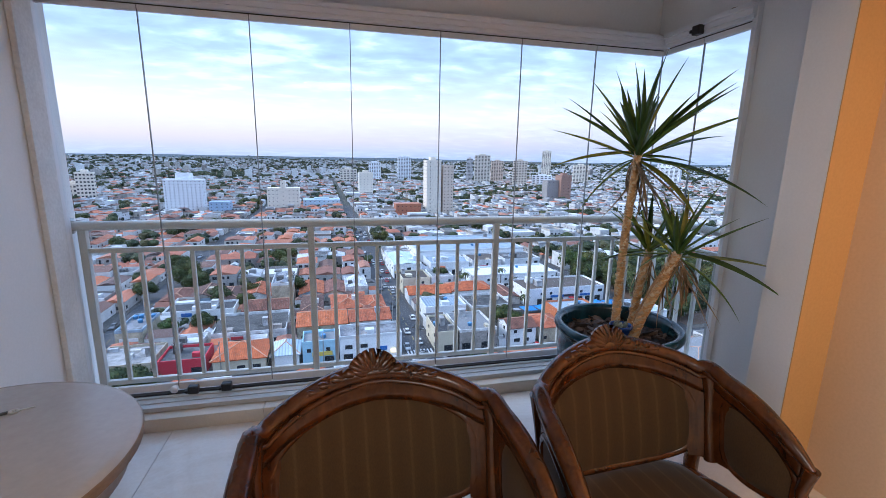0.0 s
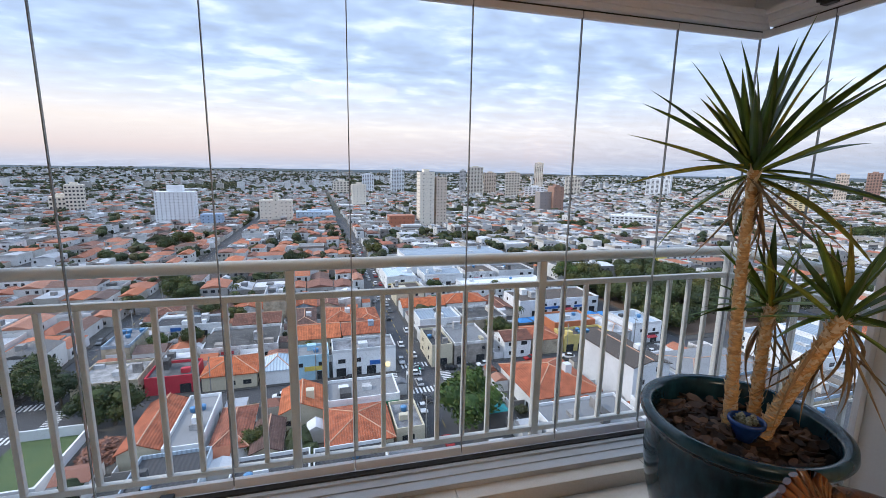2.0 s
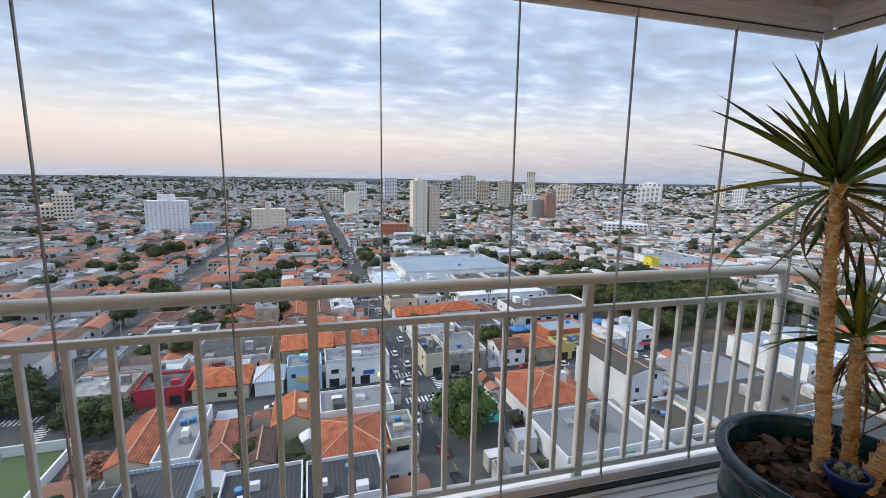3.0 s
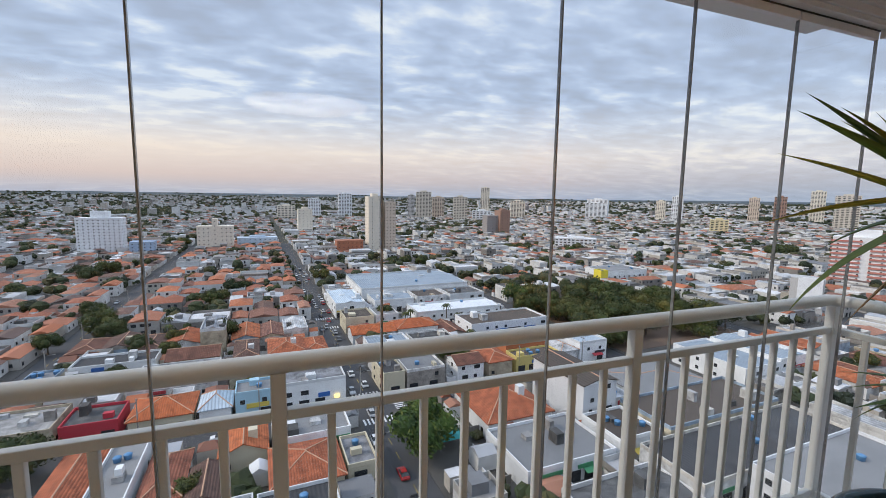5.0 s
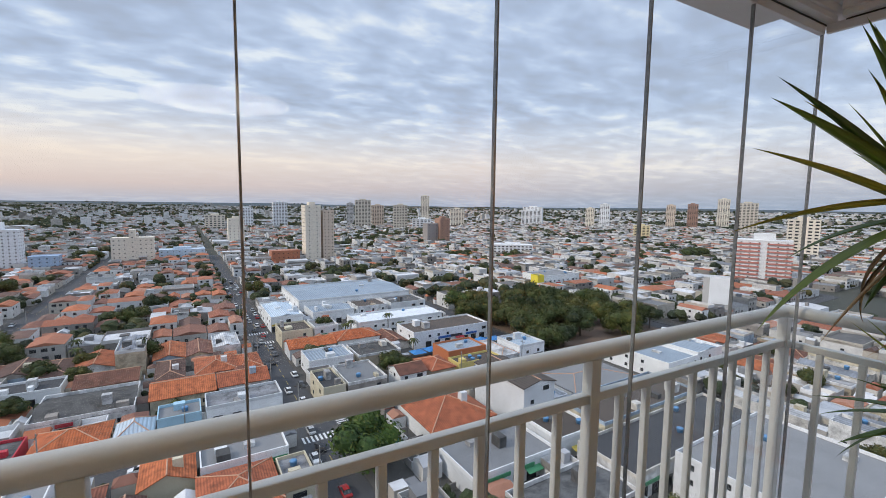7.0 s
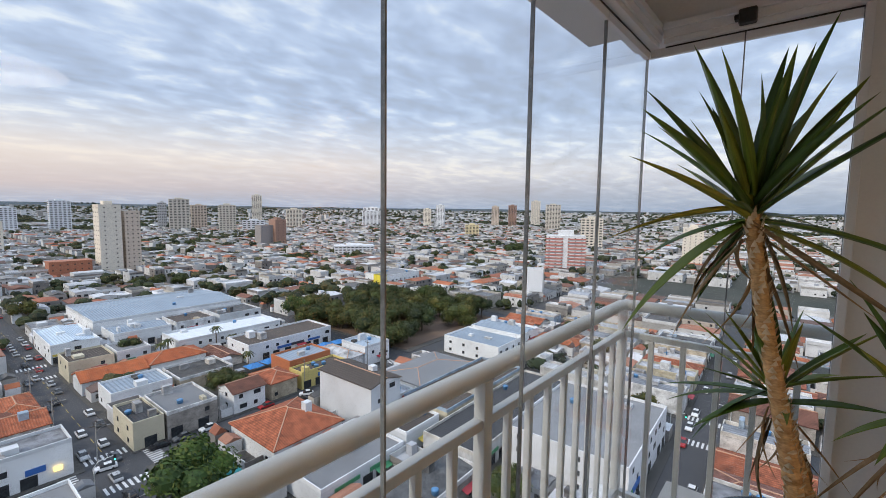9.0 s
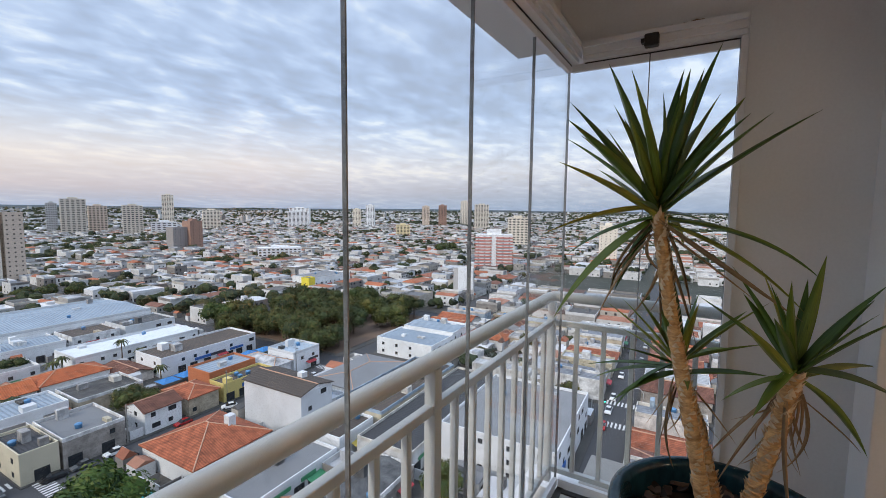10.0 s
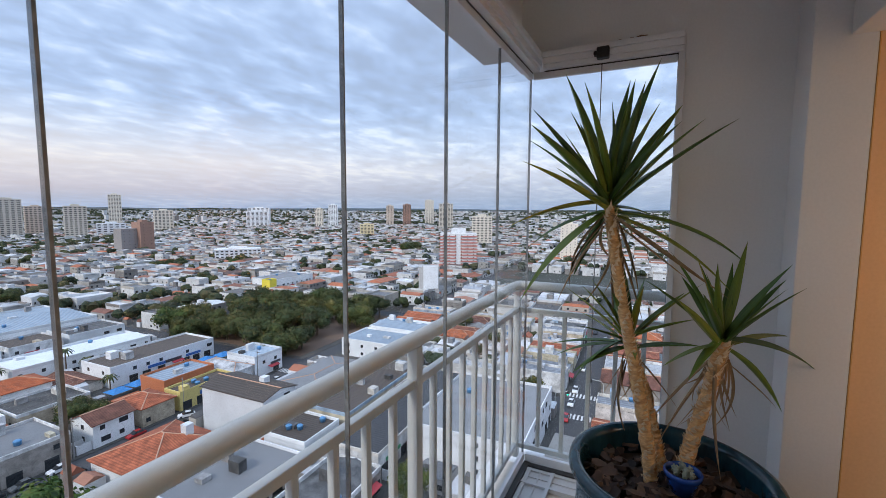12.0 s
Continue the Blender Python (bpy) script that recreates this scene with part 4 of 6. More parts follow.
def streets():
    b = Build()
    for u in US:
        b.box(u - HALF, VS[0] if u < 50 else 0, -0.25, u + HALF, VS[-1], -0.15)
    for u in (100, 190, 280):
        b.box(u - HALF, VS[0], -0.252, u + HALF, 0, -0.152)
    tagged(put("road", b, ASPHALT, at=TOWN), "grey asphalt streets with parked cars along them", "road", kind="structure")
    b = Build()
    for v in VS:
        b.box(US[0], v - HALF * 0.9, -0.245, US[-1], v + HALF * 0.9, -0.146)
    tagged(put("road_cross", b, ASPHALT, at=TOWN), "grey asphalt cross streets", "road", kind="structure")
    for j in range(len(VS) - 1):
        cols = US if VS[j] >= 0 else UL
        for i in range(len(cols) - 1):
            b = Build()
            b.box(cols[i] + HALF, VS[j] + HALF * 0.9, -0.25, cols[i + 1] - HALF, VS[j + 1] - HALF * 0.9, 0.0)
            tagged(put("pavement", b, PAVING, at=TOWN), "concrete pavement and yards of a town block", "pavement", kind="structure")


streets()


def window_mesh(w, h):
    b = Build()
    b.box(-w / 2, -0.06, -h / 2, w / 2, 0.05, h / 2)
    return b.mesh("window", WINDOWDARK)


WIN = {k: window_mesh(*s) for k, s in {"small": (1.1, 1.1), "wide": (2.0, 1.2), "door": (2.6, 2.4), "tower": (1.0, 0.9)}.items()}

TANKPAINT = plain("tank_blue", (0.10, 0.25, 0.45), 0.5)
b = Build()
b.lathe([(0, -0.1), (0.62, -0.1), (0.75, 0.9), (0.78, 0.95), (0.5, 1.15), (0, 1.2)], 14)
TANK = b.mesh("water_tank", TANKPAINT)
SIGNS = [plain("sign_" + n, c) for n, c in (("red", (0.45, 0.05, 0.06)), ("blue", (0.04, 0.14, 0.42)), ("yellow", (0.65, 0.50, 0.10)), ("white", (0.75, 0.75, 0.75)), ("green", (0.06, 0.25, 0.12)), ("dark", (0.05, 0.05, 0.06)))]
TAKEN = []


def free(u0, v0, u1, v1, m=0.3):
    return not any(u0 < c - m and a + m < u1 and v0 < d - m and e + m < v1 for a, e, c, d in TAKEN)


def house(u0, v0, u1, v1, h, roof="hip", rise=None, wall=None, cover=None, label="", windows=True, side=True, group="town houses", name="house", claim=True):
    """A house on the town's grid: walls, roof, windows on the sides that look to the balcony."""
    if claim:
        TAKEN.append((u0, v0, u1, v1))
    w, d = u1 - u0, v1 - v0
    wall = wall or HOUSEWALL
    words = {"hip": "rendered house with hipped clay tile roof", "gable": "rendered house with gabled clay tile roof", "flat": "flat-roofed rendered building with parapet", "metal": "shop building with pale sheet metal roof"}
    t = thing(name, label or words[roof], "building" if roof in ("flat", "metal") else "house", town((u0 + u1) / 2, (v0 + v1) / 2), group)
    x, y = w / 2, d / 2
    b = Build()
    b.box(-x, -y, -0.2, x, y, h)
    put("wall", b, wall, t)
    rise = rise if rise is not None else 0.17 * min(w, d)
    b = Build()
    if roof == "hip":
        b.hip(-x - 0.5, -y - 0.5, x + 0.5, y + 0.5, h + 0.1, rise)
        put("roof", b, cover or TILE, t)
        r = Build()
        if w >= d:
            a, c = (-x + y, 0, h + 0.1 + rise), (x - y, 0, h + 0.1 + rise)
            ends = ((-x - 0.5, -y - 0.5, a), (-x - 0.5, y + 0.5, a), (x + 0.5, -y - 0.5, c), (x + 0.5, y + 0.5, c))
        else:
            a, c = (0, -y + x, h + 0.1 + rise), (0, y - x, h + 0.1 + rise)
            ends = ((-x - 0.5, -y - 0.5, a), (x + 0.5, -y - 0.5, a), (-x - 0.5, y + 0.5, c), (x + 0.5, y + 0.5, c))
        r.tube([a, c], 0.16, 6)
        for ex, ey, q in ends:
            r.tube([(ex, ey, h + 0.12), q], 0.14, 6)
        put("ridge_tiles", r, RIDGE, t)
    elif roof == "gable":
        along = "x" if w >= d else "y"
        b.gable(-x - 0.4, -y - 0.4, x + 0.4, y + 0.4, h + 0.1, rise, along)
        put("roof", b, cover or TILE, t)
        g = Build()
        if along == "x":
            for s in (-1, 1):
                g.add([(s * x, -y, h), (s * x, y, h), (s * x, 0, h + rise * y / (y + 0.4))], [(0, 1, 2)])
            r = Build()
            r.tube([(-x - 0.4, 0, h + rise + 0.1), (x + 0.4, 0, h + rise + 0.1)], 0.16, 6)
        else:
            for s in (-1, 1):
                g.add([(-x, s * y, h), (x, s * y, h), (0, s * y, h + rise * x / (x + 0.4))], [(0, 1, 2)])
            r = Build()
            r.tube([(0, -y - 0.4, h + rise + 0.1), (0, y + 0.4, h + rise + 0.1)], 0.16, 6)
        put("gable_wall", g, wall, t)
        put("ridge_tiles", r, RIDGE, t)
    elif roof == "metal":
        b.gable(-x, -y, x, y, h + 0.05, min(rise, 1.6), "x" if w >= d else "y", thick=0.1)
        put("roof", b, cover or METALROOF, t)
        p = Build()
        for a in ((-x, -y, x, -y + 0.25), (-x, y - 0.25, x, y), (-x, -y + 0.25, -x + 0.25, y - 0.25), (x - 0.25, -y + 0.25, x, y - 0.25)):
            p.box(a[0], a[1], h - 0.1, a[2], a[3], h + 1.0)
        put("parapet", p, wall, t)
    else:
        b.box(-x + 0.25, -y + 0.25, h - 0.1, x - 0.25, y - 0.25, h + 0.12)
        put("roof", b, cover or FLATROOF, t)
        p = Build()
        for a in ((-x, -y, x, -y + 0.25), (-x, y - 0.25, x, y), (-x, -y + 0.25, -x + 0.25, y - 0.25), (x - 0.25, -y + 0.25, x, y - 0.25)):
            p.box(a[0], a[1], h - 0.1, a[2], a[3], h + 0.8)
        put("parapet", p, wall, t)
    if roof in ("flat", "metal"):
        cr = random.Random(int(u0 * 13 + v0 * 7))
        for i in range(cr.randrange(2, 5) if w * d > 60 else 1):
            px, py = cr.uniform(-x * 0.75, x * 0.75), cr.uniform(-y * 0.75, y * 0.75)
            zz = h + 0.1 + (0.0 if roof == "flat" else min(rise, 1.6) * (1 - (abs(py) / y if w >= d else abs(px) / x)) - 0.1)
            if cr.random() < 0.4:
                put("water_tank", TANK, TANKPAINT, t, at=pose(px, py, zz))
            else:
                q = Build()
                a, c2 = cr.uniform(0.5, 1.4), cr.uniform(0.5, 1.6)
                q.box(-a, -c2, -0.2, a, c2, cr.uniform(0.5, 1.7) if cr.random() < 0.7 else 2.4)
                put("roof_unit", q, wall if cr.random() < 0.5 else FLATROOF, t, at=pose(px, py, zz))
    elif (int(u0 * 3 + v0) % 4) == 0:
        q = Build()
        q.box(-0.9, -0.9, h - 0.5, 0.9, 0.9, h + rise + 1.0)
        put("chimney_tank", q, wall, t, at=pose(x * 0.4, -y * 0.3, 0))
    if roof in ("flat", "metal") and windows:
        sr = random.Random(int(u0 * 5 + v0 * 19))
        for k in range(1 + int(w // 14)):
            if sr.random() < 0.7:
                q = Build()
                a = min(w * 0.4, sr.uniform(1.5, 3.5))
                q.box(-a, -0.18, 0, a, 0.02, sr.uniform(0.7, 1.2))
                put("signboard", q, sr.choice(SIGNS), t, "painted shop signboard", at=pose(sr.uniform(-x + a, x - a), -y - 0.04, 2.75))
        if w > 8 and sr.random() < 0.6:
            q = Build()
            q.add([(-2, -1.4, 2.3), (2, -1.4, 2.3), (2, 0, 2.75), (-2, 0, 2.75), (-2, -1.4, 2.2), (2, -1.4, 2.2), (2, 0, 2.65), (-2, 0, 2.65)], [(0, 1, 2, 3), (7, 6, 5, 4), (0, 4, 5, 1), (1, 5, 6, 2), (3, 7, 4, 0)])
            put("shop_awning", q, sr.choice(SIGNS), t, at=pose(sr.uniform(-x + 2, x - 2), -y, 0))
    if windows:
        sw = -x if u0 > -5 else x
        wr = random.Random(int(u0 * 11 + v0 * 3))
        storeys = max(1, int(h // 2.8))
        for f in range(storeys):
            z = f * 2.9 + 1.6
            n = max(1, int(w // 4.2))
            for i in range(n):
                if wr.random() < 0.28:
                    continue
                px = -x + w * (i + 0.5 + wr.uniform(-0.16, 0.16)) / n
                k = "door" if f == 0 and roof in ("flat", "metal") else wr.choice(("wide", "small", "small"))
                put("window", WIN[k], WINDOWDARK, t, at=pose(px, -y, 1.25 if k == "door" else z))
            n = max(1, int(d // 6.0)) if side else 0
            for i in range(n):
                if wr.random() < 0.4:
                    continue
                py = -y + d * (i + 0.5) / n
                put("window", WIN["small"], WINDOWDARK, t, at=pose(sw, py, z, 0, 0, 90))
    return t


RIDGE = plain("ridge_mortar", (0.50, 0.30, 0.20), 0.9)


def shade(name, r, g, b2, rough=0.7):
    return plain(name, (r, g, b2), rough)


def stained(name, r, g, b2, ribs=None):
    return varied(name, [(r, g, b2), (r * 0.86, g * 0.87, b2 * 0.88), (r * 1.08, g * 1.08, b2 * 1.08)], grain=0.5, dirt=0.13, ribs=ribs, rough=0.75, mottle=0.04)


WHITE, CREAM, LBLUE, YELLOW = stained("white_render", 0.78, 0.79, 0.79), stained("cream_render", 0.60, 0.54, 0.40), shade("pale_blue_render", 0.36, 0.55, 0.66), shade("yellow_render", 0.62, 0.50, 0.18)
BRIGHTWHITE = stained("bright_white_render", 0.76, 0.77, 0.78)
ORANGE, DARKROOF, OLDROOF = shade("orange_brick", 0.46, 0.16, 0.07), stained("dark_roof", 0.055, 0.055, 0.058, 0.4), stained("old_brown_roof", 0.10, 0.078, 0.062, 0.4)
BLUEROOF, PALEROOF, SKYROOF = stained("blue_grey_sheet", 0.30, 0.36, 0.42, 0.3), stained("pale_roof", 0.23, 0.232, 0.235), stained("sky_blue_sheet", 0.50, 0.59, 0.67, 0.4)
BRIGHTTILE = varied("bright_clay_tile", [(0.56, 0.15, 0.052), (0.52, 0.135, 0.048), (0.58, 0.17, 0.065), (0.46, 0.135, 0.062)], grain=2.4, dirt=0.38, ribs=0.62, rough=0.9)
TEAL, TARP, SIGNRED = shade("teal_awning", 0.03, 0.30, 0.30), shade("blue_tarp", 0.04, 0.20, 0.48), shade("red_sign", 0.50, 0.04, 0.06)

# block in front, to the east of the main street
house(21, -27, 39, -8, 4.6, "hip", 3.6, WHITE, BRIGHTTILE, "white house with large bright orange hipped tile roof")
house(19, -46, 41, -29.5, 4.2, "flat", wall=BRIGHTWHITE, cover=PALEROOF, label="low white building with slot windows")
house(45, -31, 55.5, -10, 11.5, "gable", 1.3, BRIGHTWHITE, OLDROOF, "tall white stained building with worn brown roof", side=False)
house(43, -45, 55, -33, 5, "flat", wall=WHITE, cover=OLDROOF, label="white back building with old roof")
house(57, -46, 96, -31, 5.5, "flat", wall=HOUSEWALL, cover=OLDROOF, label="long hall with brown flat roof")
house(46, -62, 96, -47.5, 5, "flat", wall=HOUSEWALL, cover=DARKROOF, label="long hall with dark flat roof and fans")
house(22, -64, 44, -52, 4, "metal", 1.0, HOUSEWALL, FLATROOF, "old sheds with grey sheet roofs")
house(55, -90, 88, -64, 8.5, "flat", wall=BRIGHTWHITE, cover=PALEROOF, label="large white commercial building with pale flat roof")
house(66, -29, 92, -13, 5, "hip", 1.2, WHITE, PALEROOF, "white building with shallow pale hipped roof")
house(57, -28, 64, -12, 4, "flat", wall=WHITE, cover=FLATROOF)
house(22, -88, 34, -68, 4, "metal", 1, WHITE, FLATROOF)
# north of the first cross street
house(4.6, 4.6, 11, 19, 6, "flat", wall=CREAM, cover=DARKROOF, label="corner shop building with dark flat roof")
house(11.6, 4.6, 23.5, 20, 6, "flat", wall=HOUSEWALL, cover=PALEROOF, label="shop building with pale concrete roof and tanks")
house(28, 5, 37, 13.5, 5.6, "gable", 1.8, WHITE, TILE)
house(39, 5, 47.5, 16, 5, "hip", 1.8, HOUSEWALL, BRIGHTTILE)
house(49, 4.8, 66, 11.5, 4.8, "flat", wall=YELLOW, cover=OLDROOF, label="yellow painted shop with blue signboard")
house(50, 13, 66, 24, 6.2, "flat", wall=ORANGE, cover=BLUEROOF, label="orange brick building with blue-grey roof")
house(67, 5, 74, 22, 5, "hip", 1.5, HOUSEWALL, FLATROOF)
house(75, 5, 87, 18, 6.6, "flat", wall=BRIGHTWHITE, cover=SKYROOF, label="white corner building beside the square")
house(50, 39, 86, 55, 6, "flat", wall=BRIGHTWHITE, cover=OLDROOF, label="long white hall with dark flat roof over a car park")
house(36, 63, 77, 79, 6, "metal", 1.2, WHITE, shade("white_sheet", 0.70, 0.73, 0.76), "white hall with white sheet roof")
house(5, 50, 22, 60, 4, "gable", 2.2, WHITE, BRIGHTTILE)
house(22.8, 50, 40, 61, 4.6, "hip", 2.2, WHITE, BRIGHTTILE)
house(7, 30, 22, 42, 5, "flat", wall=WHITE, cover=BLUEROOF, label="white building with blue-grey roof")
house(24, 30, 40, 44, 4, "flat", wall=HOUSEWALL, cover=FLATROOF)
house(5, 65, 17, 79, 6, "flat", wall=CREAM, cover=OLDROOF, label="cream corner building with dark roof")
house(18, 66, 28, 79, 6, "flat", wall=WHITE, cover=PALEROOF)
house(5, 90, 19, 120, 6, "metal", 1.5, WHITE, SKYROOF, "white hall with pale blue roof on the main street")
house(22, 112, 84, 157, 7.5, "metal", 1.6, WHITE, BLUEROOF, "large supermarket hall with blue-grey sheet roof")
house(24, 92, 44, 109, 5.5, "metal", 1.3, WHITE, BLUEROOF)
house(46, 92, 62, 108, 6, "flat", wall=HOUSEWALL, cover=OLDROOF)
house(64, 92, 84, 109, 6, "flat", wall=WHITE, cover=FLATROOF)
# west of the main street
house(-56, 5, -43, 17, 4, "hip", 2.4, CREAM, BRIGHTTILE)
house(-41.5, 5, -34.5, 14, 4, "hip", 2.4, WHITE, SKYROOF, "white house with pale blue hipped roof")
house(-33.5, 5, -24.5, 13, 6.4, "flat", wall=LBLUE, cover=PALEROOF, label="pale blue painted shop with painted sign")
house(-23.5, 5, -6, 14, 7, "flat", wall=WHITE, cover=FLATROOF, label="white two-storey corner building with arched windows")
house(-36, 25, -20.5, 39, 4, "gable", 2.2, HOUSEWALL, BRIGHTTILE)
house(-19.5, 26, -6, 38, 4, "gable", 2.0, HOUSEWALL, BRIGHTTILE)
house(-60, 22, -39, 40, 4, "metal", 1.5, HOUSEWALL, FLATROOF, "grey corrugated shed roofs")
house(-80, 46, -58, 56, 4, "flat", wall=WHITE, cover=DARKROOF, label="long white house with dark roof")
house(-84, 5, -70, 18, 4.5, "flat", wall=HOUSEWALL, cover=FLATROOF)
house(-69, 6, -58, 16, 4, "flat", wall=SIGNRED, cover=FLATROOF, label="low shop with red painted wall")
house(-55, 44, -40, 56, 4, "gable", 2, HOUSEWALL, TILE)
# block in front, to the west
house(-63.5, -25, -56.2, -6, 4, "gable", 1.8, CREAM, BRIGHTTILE)
house(-55.5, -27, -49, -7, 4.6, "flat", wall=WHITE, cover=PALEROOF, label="long white flat-roofed building")
house(-58, -42, -46.5, -29, 5, "flat", wall=SKYROOF, cover=DARKROOF, label="pale blue building with open roof terrace")
house(-42, -46, -29, -34, 5, "flat", wall=WHITE, cover=DARKROOF, label="flat-roofed building with dark slab roof")
house(-28.4, -46, -15.5, -35, 5.2, "flat", wall=WHITE, cover=DARKROOF, label="flat-roofed building with dark slab roof")
house(-47.5, -27, -41, -12, 3.6, "hip", 1.8, HOUSEWALL, TILE)
house(-40, -30, -34.5, -19, 3.4, "gable", 1.3, HOUSEWALL, TILE)
house(-35.5, -18, -26.5, -7, 4, "gable", 2.2, CREAM, BRIGHTTILE)
house(-26, -32, -13, -18.5, 4, "hip", 2.2, CREAM, BRIGHTTILE)
house(-25.5, -17.5, -9, -7.5, 4.6, "flat", wall=WHITE, cover=PALEROOF)
house(-12, -30, -6, -19, 3.4, "flat", wall=CREAM, cover=FLATROOF)
house(-72, -60, -60, -44, 4, "gable", 2, HOUSEWALL, TILE)
# around the square
house(190, 112, 226, 134, 8, "flat", wall=WHITE, cover=PALEROOF, label="large white hall with yellow corner")
house(183.5, 111, 189.5, 118, 9, "flat", wall=shade("bright_yellow", 0.75, 0.62, 0.06), cover=PALEROOF, label="bright yellow entrance tower of the hall", windows=False)
house(107, -31, 124, -6, 6, "flat", wall=WHITE, cover=BLUEROOF, label="white shop with red corner sign")
house(126, -30, 142, -6, 6, "metal", 1.5, WHITE, BLUEROOF)
TAKEN += [(-88, -30, -74, -8), (-73, -16, -66, -4), (8, -28, 16, -8), (-2, -36, 12, -15), (42, 25, 88, 38), (26, 15, 38, 29), (36, -78, 46, -66)]


def awnings():
    for i in range(4):
        t = thing("awning", "teal fabric parking awning on thin posts", "awning", town(12, -11.5 - 4.4 * i), "teal awnings")
        b = Build()
        b.add([(-3, -2.1, 2.5), (3, -2.1, 2.5), (3, 2.1, 2.5), (-3, 2.1, 2.5), (0, 0, 3.3), (-3, -2.1, 2.4), (3, -2.1, 2.4), (3, 2.1, 2.4), (-3, 2.1, 2.4), (0, 0, 3.2)], [(0, 1, 4), (1, 2, 4), (2, 3, 4), (3, 0, 4), (6, 5, 9), (7, 6, 9), (8, 7, 9), (5, 8, 9), (0, 5, 6, 1), (1, 6, 7, 2), (2, 7, 8, 3), (3, 8, 5, 0)])
        put("canopy", b, TEAL, t)
        for x in (-2.8, 2.8):
            for y in (-1.9, 1.9):
                b = Build()
                b.tube([(x, y, 0), (x, y, 2.45)], 0.05, 6)
                put("post", b, RAILPAINT, t)
    for i in range(7):
        t = thing("awning", "blue fabric car park awning on thin posts", "awning", town(47 + 6 * i, 30 + 0.5 * (i % 3), 0, 8 * (i % 3)), "blue awnings")
        b = Build()
        b.add([(-2.7, -2.6, 2.3), (2.7, -2.6, 2.3), (2.7, 2.6, 2.3), (-2.7, 2.6, 2.3), (-0.4, 0, 3.3), (0.4, 0, 3.3)], [(0, 1, 5, 4), (1, 2, 5), (2, 3, 4, 5), (3, 0, 4), (3, 2, 1, 0)])
        put("canopy", b, TARP, t)
        for x in (-2.5, 2.5):
            b = Build()
            b.tube([(x, 2.3, 0), (x, 2.3, 2.4)], 0.05, 6)
            put("post", b, RAILPAINT, t)


awnings()

b = Build()
b.box(-87.5, -28, 0.0, -75, -8.5, 0.06)
tagged(put("lawn", b, GRASS, at=TOWN), "worn green play court behind a white wall", "ground", kind="structure")


def court():
    """The white walls round the play court and the heap of old tiles beside it."""
    for k, (a, c, d, e) in enumerate(((-88, -8.4, -74.6, -8.0), (-74.6, -28, -74.2, -8.0), (-88, -28.4, -74.2, -28))):
        b = Build()
        b.box(a, c, 0, d, e, 2.2)
        tagged(put("garden_wall", b, WHITE, at=TOWN), "white rendered wall round the play court", "wall", "court walls")
    r = random.Random(9)
    b = Build()
    for i in range(420):
        q, w = r.uniform(0, 6.28), r.random() ** 0.5
        x, y = 4.2 * w * math.cos(q), 5.5 * w * math.sin(q)
        z = 1.9 * (1 - w * w) + r.uniform(-0.1, 0.25)
        a, c = r.uniform(0.25, 0.6), r.uniform(0.15, 0.35)
        m = Matrix.Translation((x, y, z)) @ Euler((r.uniform(-0.6, 0.6), r.uniform(-0.6, 0.6), r.uniform(0, 6))).to_matrix().to_4x4()
        v = [tuple(m @ Vector(p)) for p in ((-a, -c, 0), (a, -c, 0), (a, c, 0), (-a, c, 0), (0, 0, 0.12))]
        b.add(v, [(0, 1, 4), (1, 2, 4), (2, 3, 4), (3, 0, 4), (3, 2, 1, 0)])
    b.add([(4.4 * math.cos(i * 0.3927), 5.7 * math.sin(i * 0.3927), -0.1) for i in range(16)] + [(0, 0, 1.8)], [(i, (i + 1) % 16, 16) for i in range(16)])
    tagged(put("tile_heap", b, varied("broken_tile", [(0.24, 0.10, 0.06), (0.34, 0.14, 0.08), (0.16, 0.08, 0.06)], island=True), at=town(-69, -17)), "heap of broken clay tiles on waste ground", "rubble", kind="stuff")


TAKEN.append((-74, -23, -64, -11))
court()


def glow(name, c, power):
    m, N, L, b = material(name, 0.5)
    b.inputs["Base Color"].default_value = (*c, 1)
    b.inputs["Emission Color"].default_value = (*c, 1)
    b.inputs["Emission Strength"].default_value = power
    return m


def lit_shop():
    t = thing("shop_lamp", "warm lit lamp box at the corner shop", "lamp", town(-8.5, 4.6, 2.4), "lit lamps")
    b = Build()
    b.box(-0.7, -0.15, -0.45, 0.7, 0.15, 0.45)
    put("lamp_face", b, glow("lit_window", (1.0, 0.72, 0.25), 1.6), t)


lit_shop()


def traffic_light(u, v, turn):
    t = thing("traffic_light", "traffic signal on a curved grey arm showing green", "traffic light", town(u, v, 0, turn), "traffic lights")
    b = Build()
    b.tube([(0, 0, 0), (0, 0, 5), (0.8, 0, 6), (3.5, 0, 6.1)], 0.09, 8)
    put("pole", b, RAILPAINT, t)
    b = Build()
    b.box(3.2, -0.15, 5.1, 3.6, 0.15, 6.3)
    put("housing", b, BLACK, t)
    b = Build()
    b.box(3.25, -0.19, 5.15, 3.55, -0.151, 5.45)
    put("green_lens", b, GREENLENS, t, "lit green lens")


GREENLENS = glow("green_signal", (0.05, 1.0, 0.55), 3.0)
traffic_light(94, -90, -90)
traffic_light(106, -102, 90)
traffic_light(-5, -6, 0)


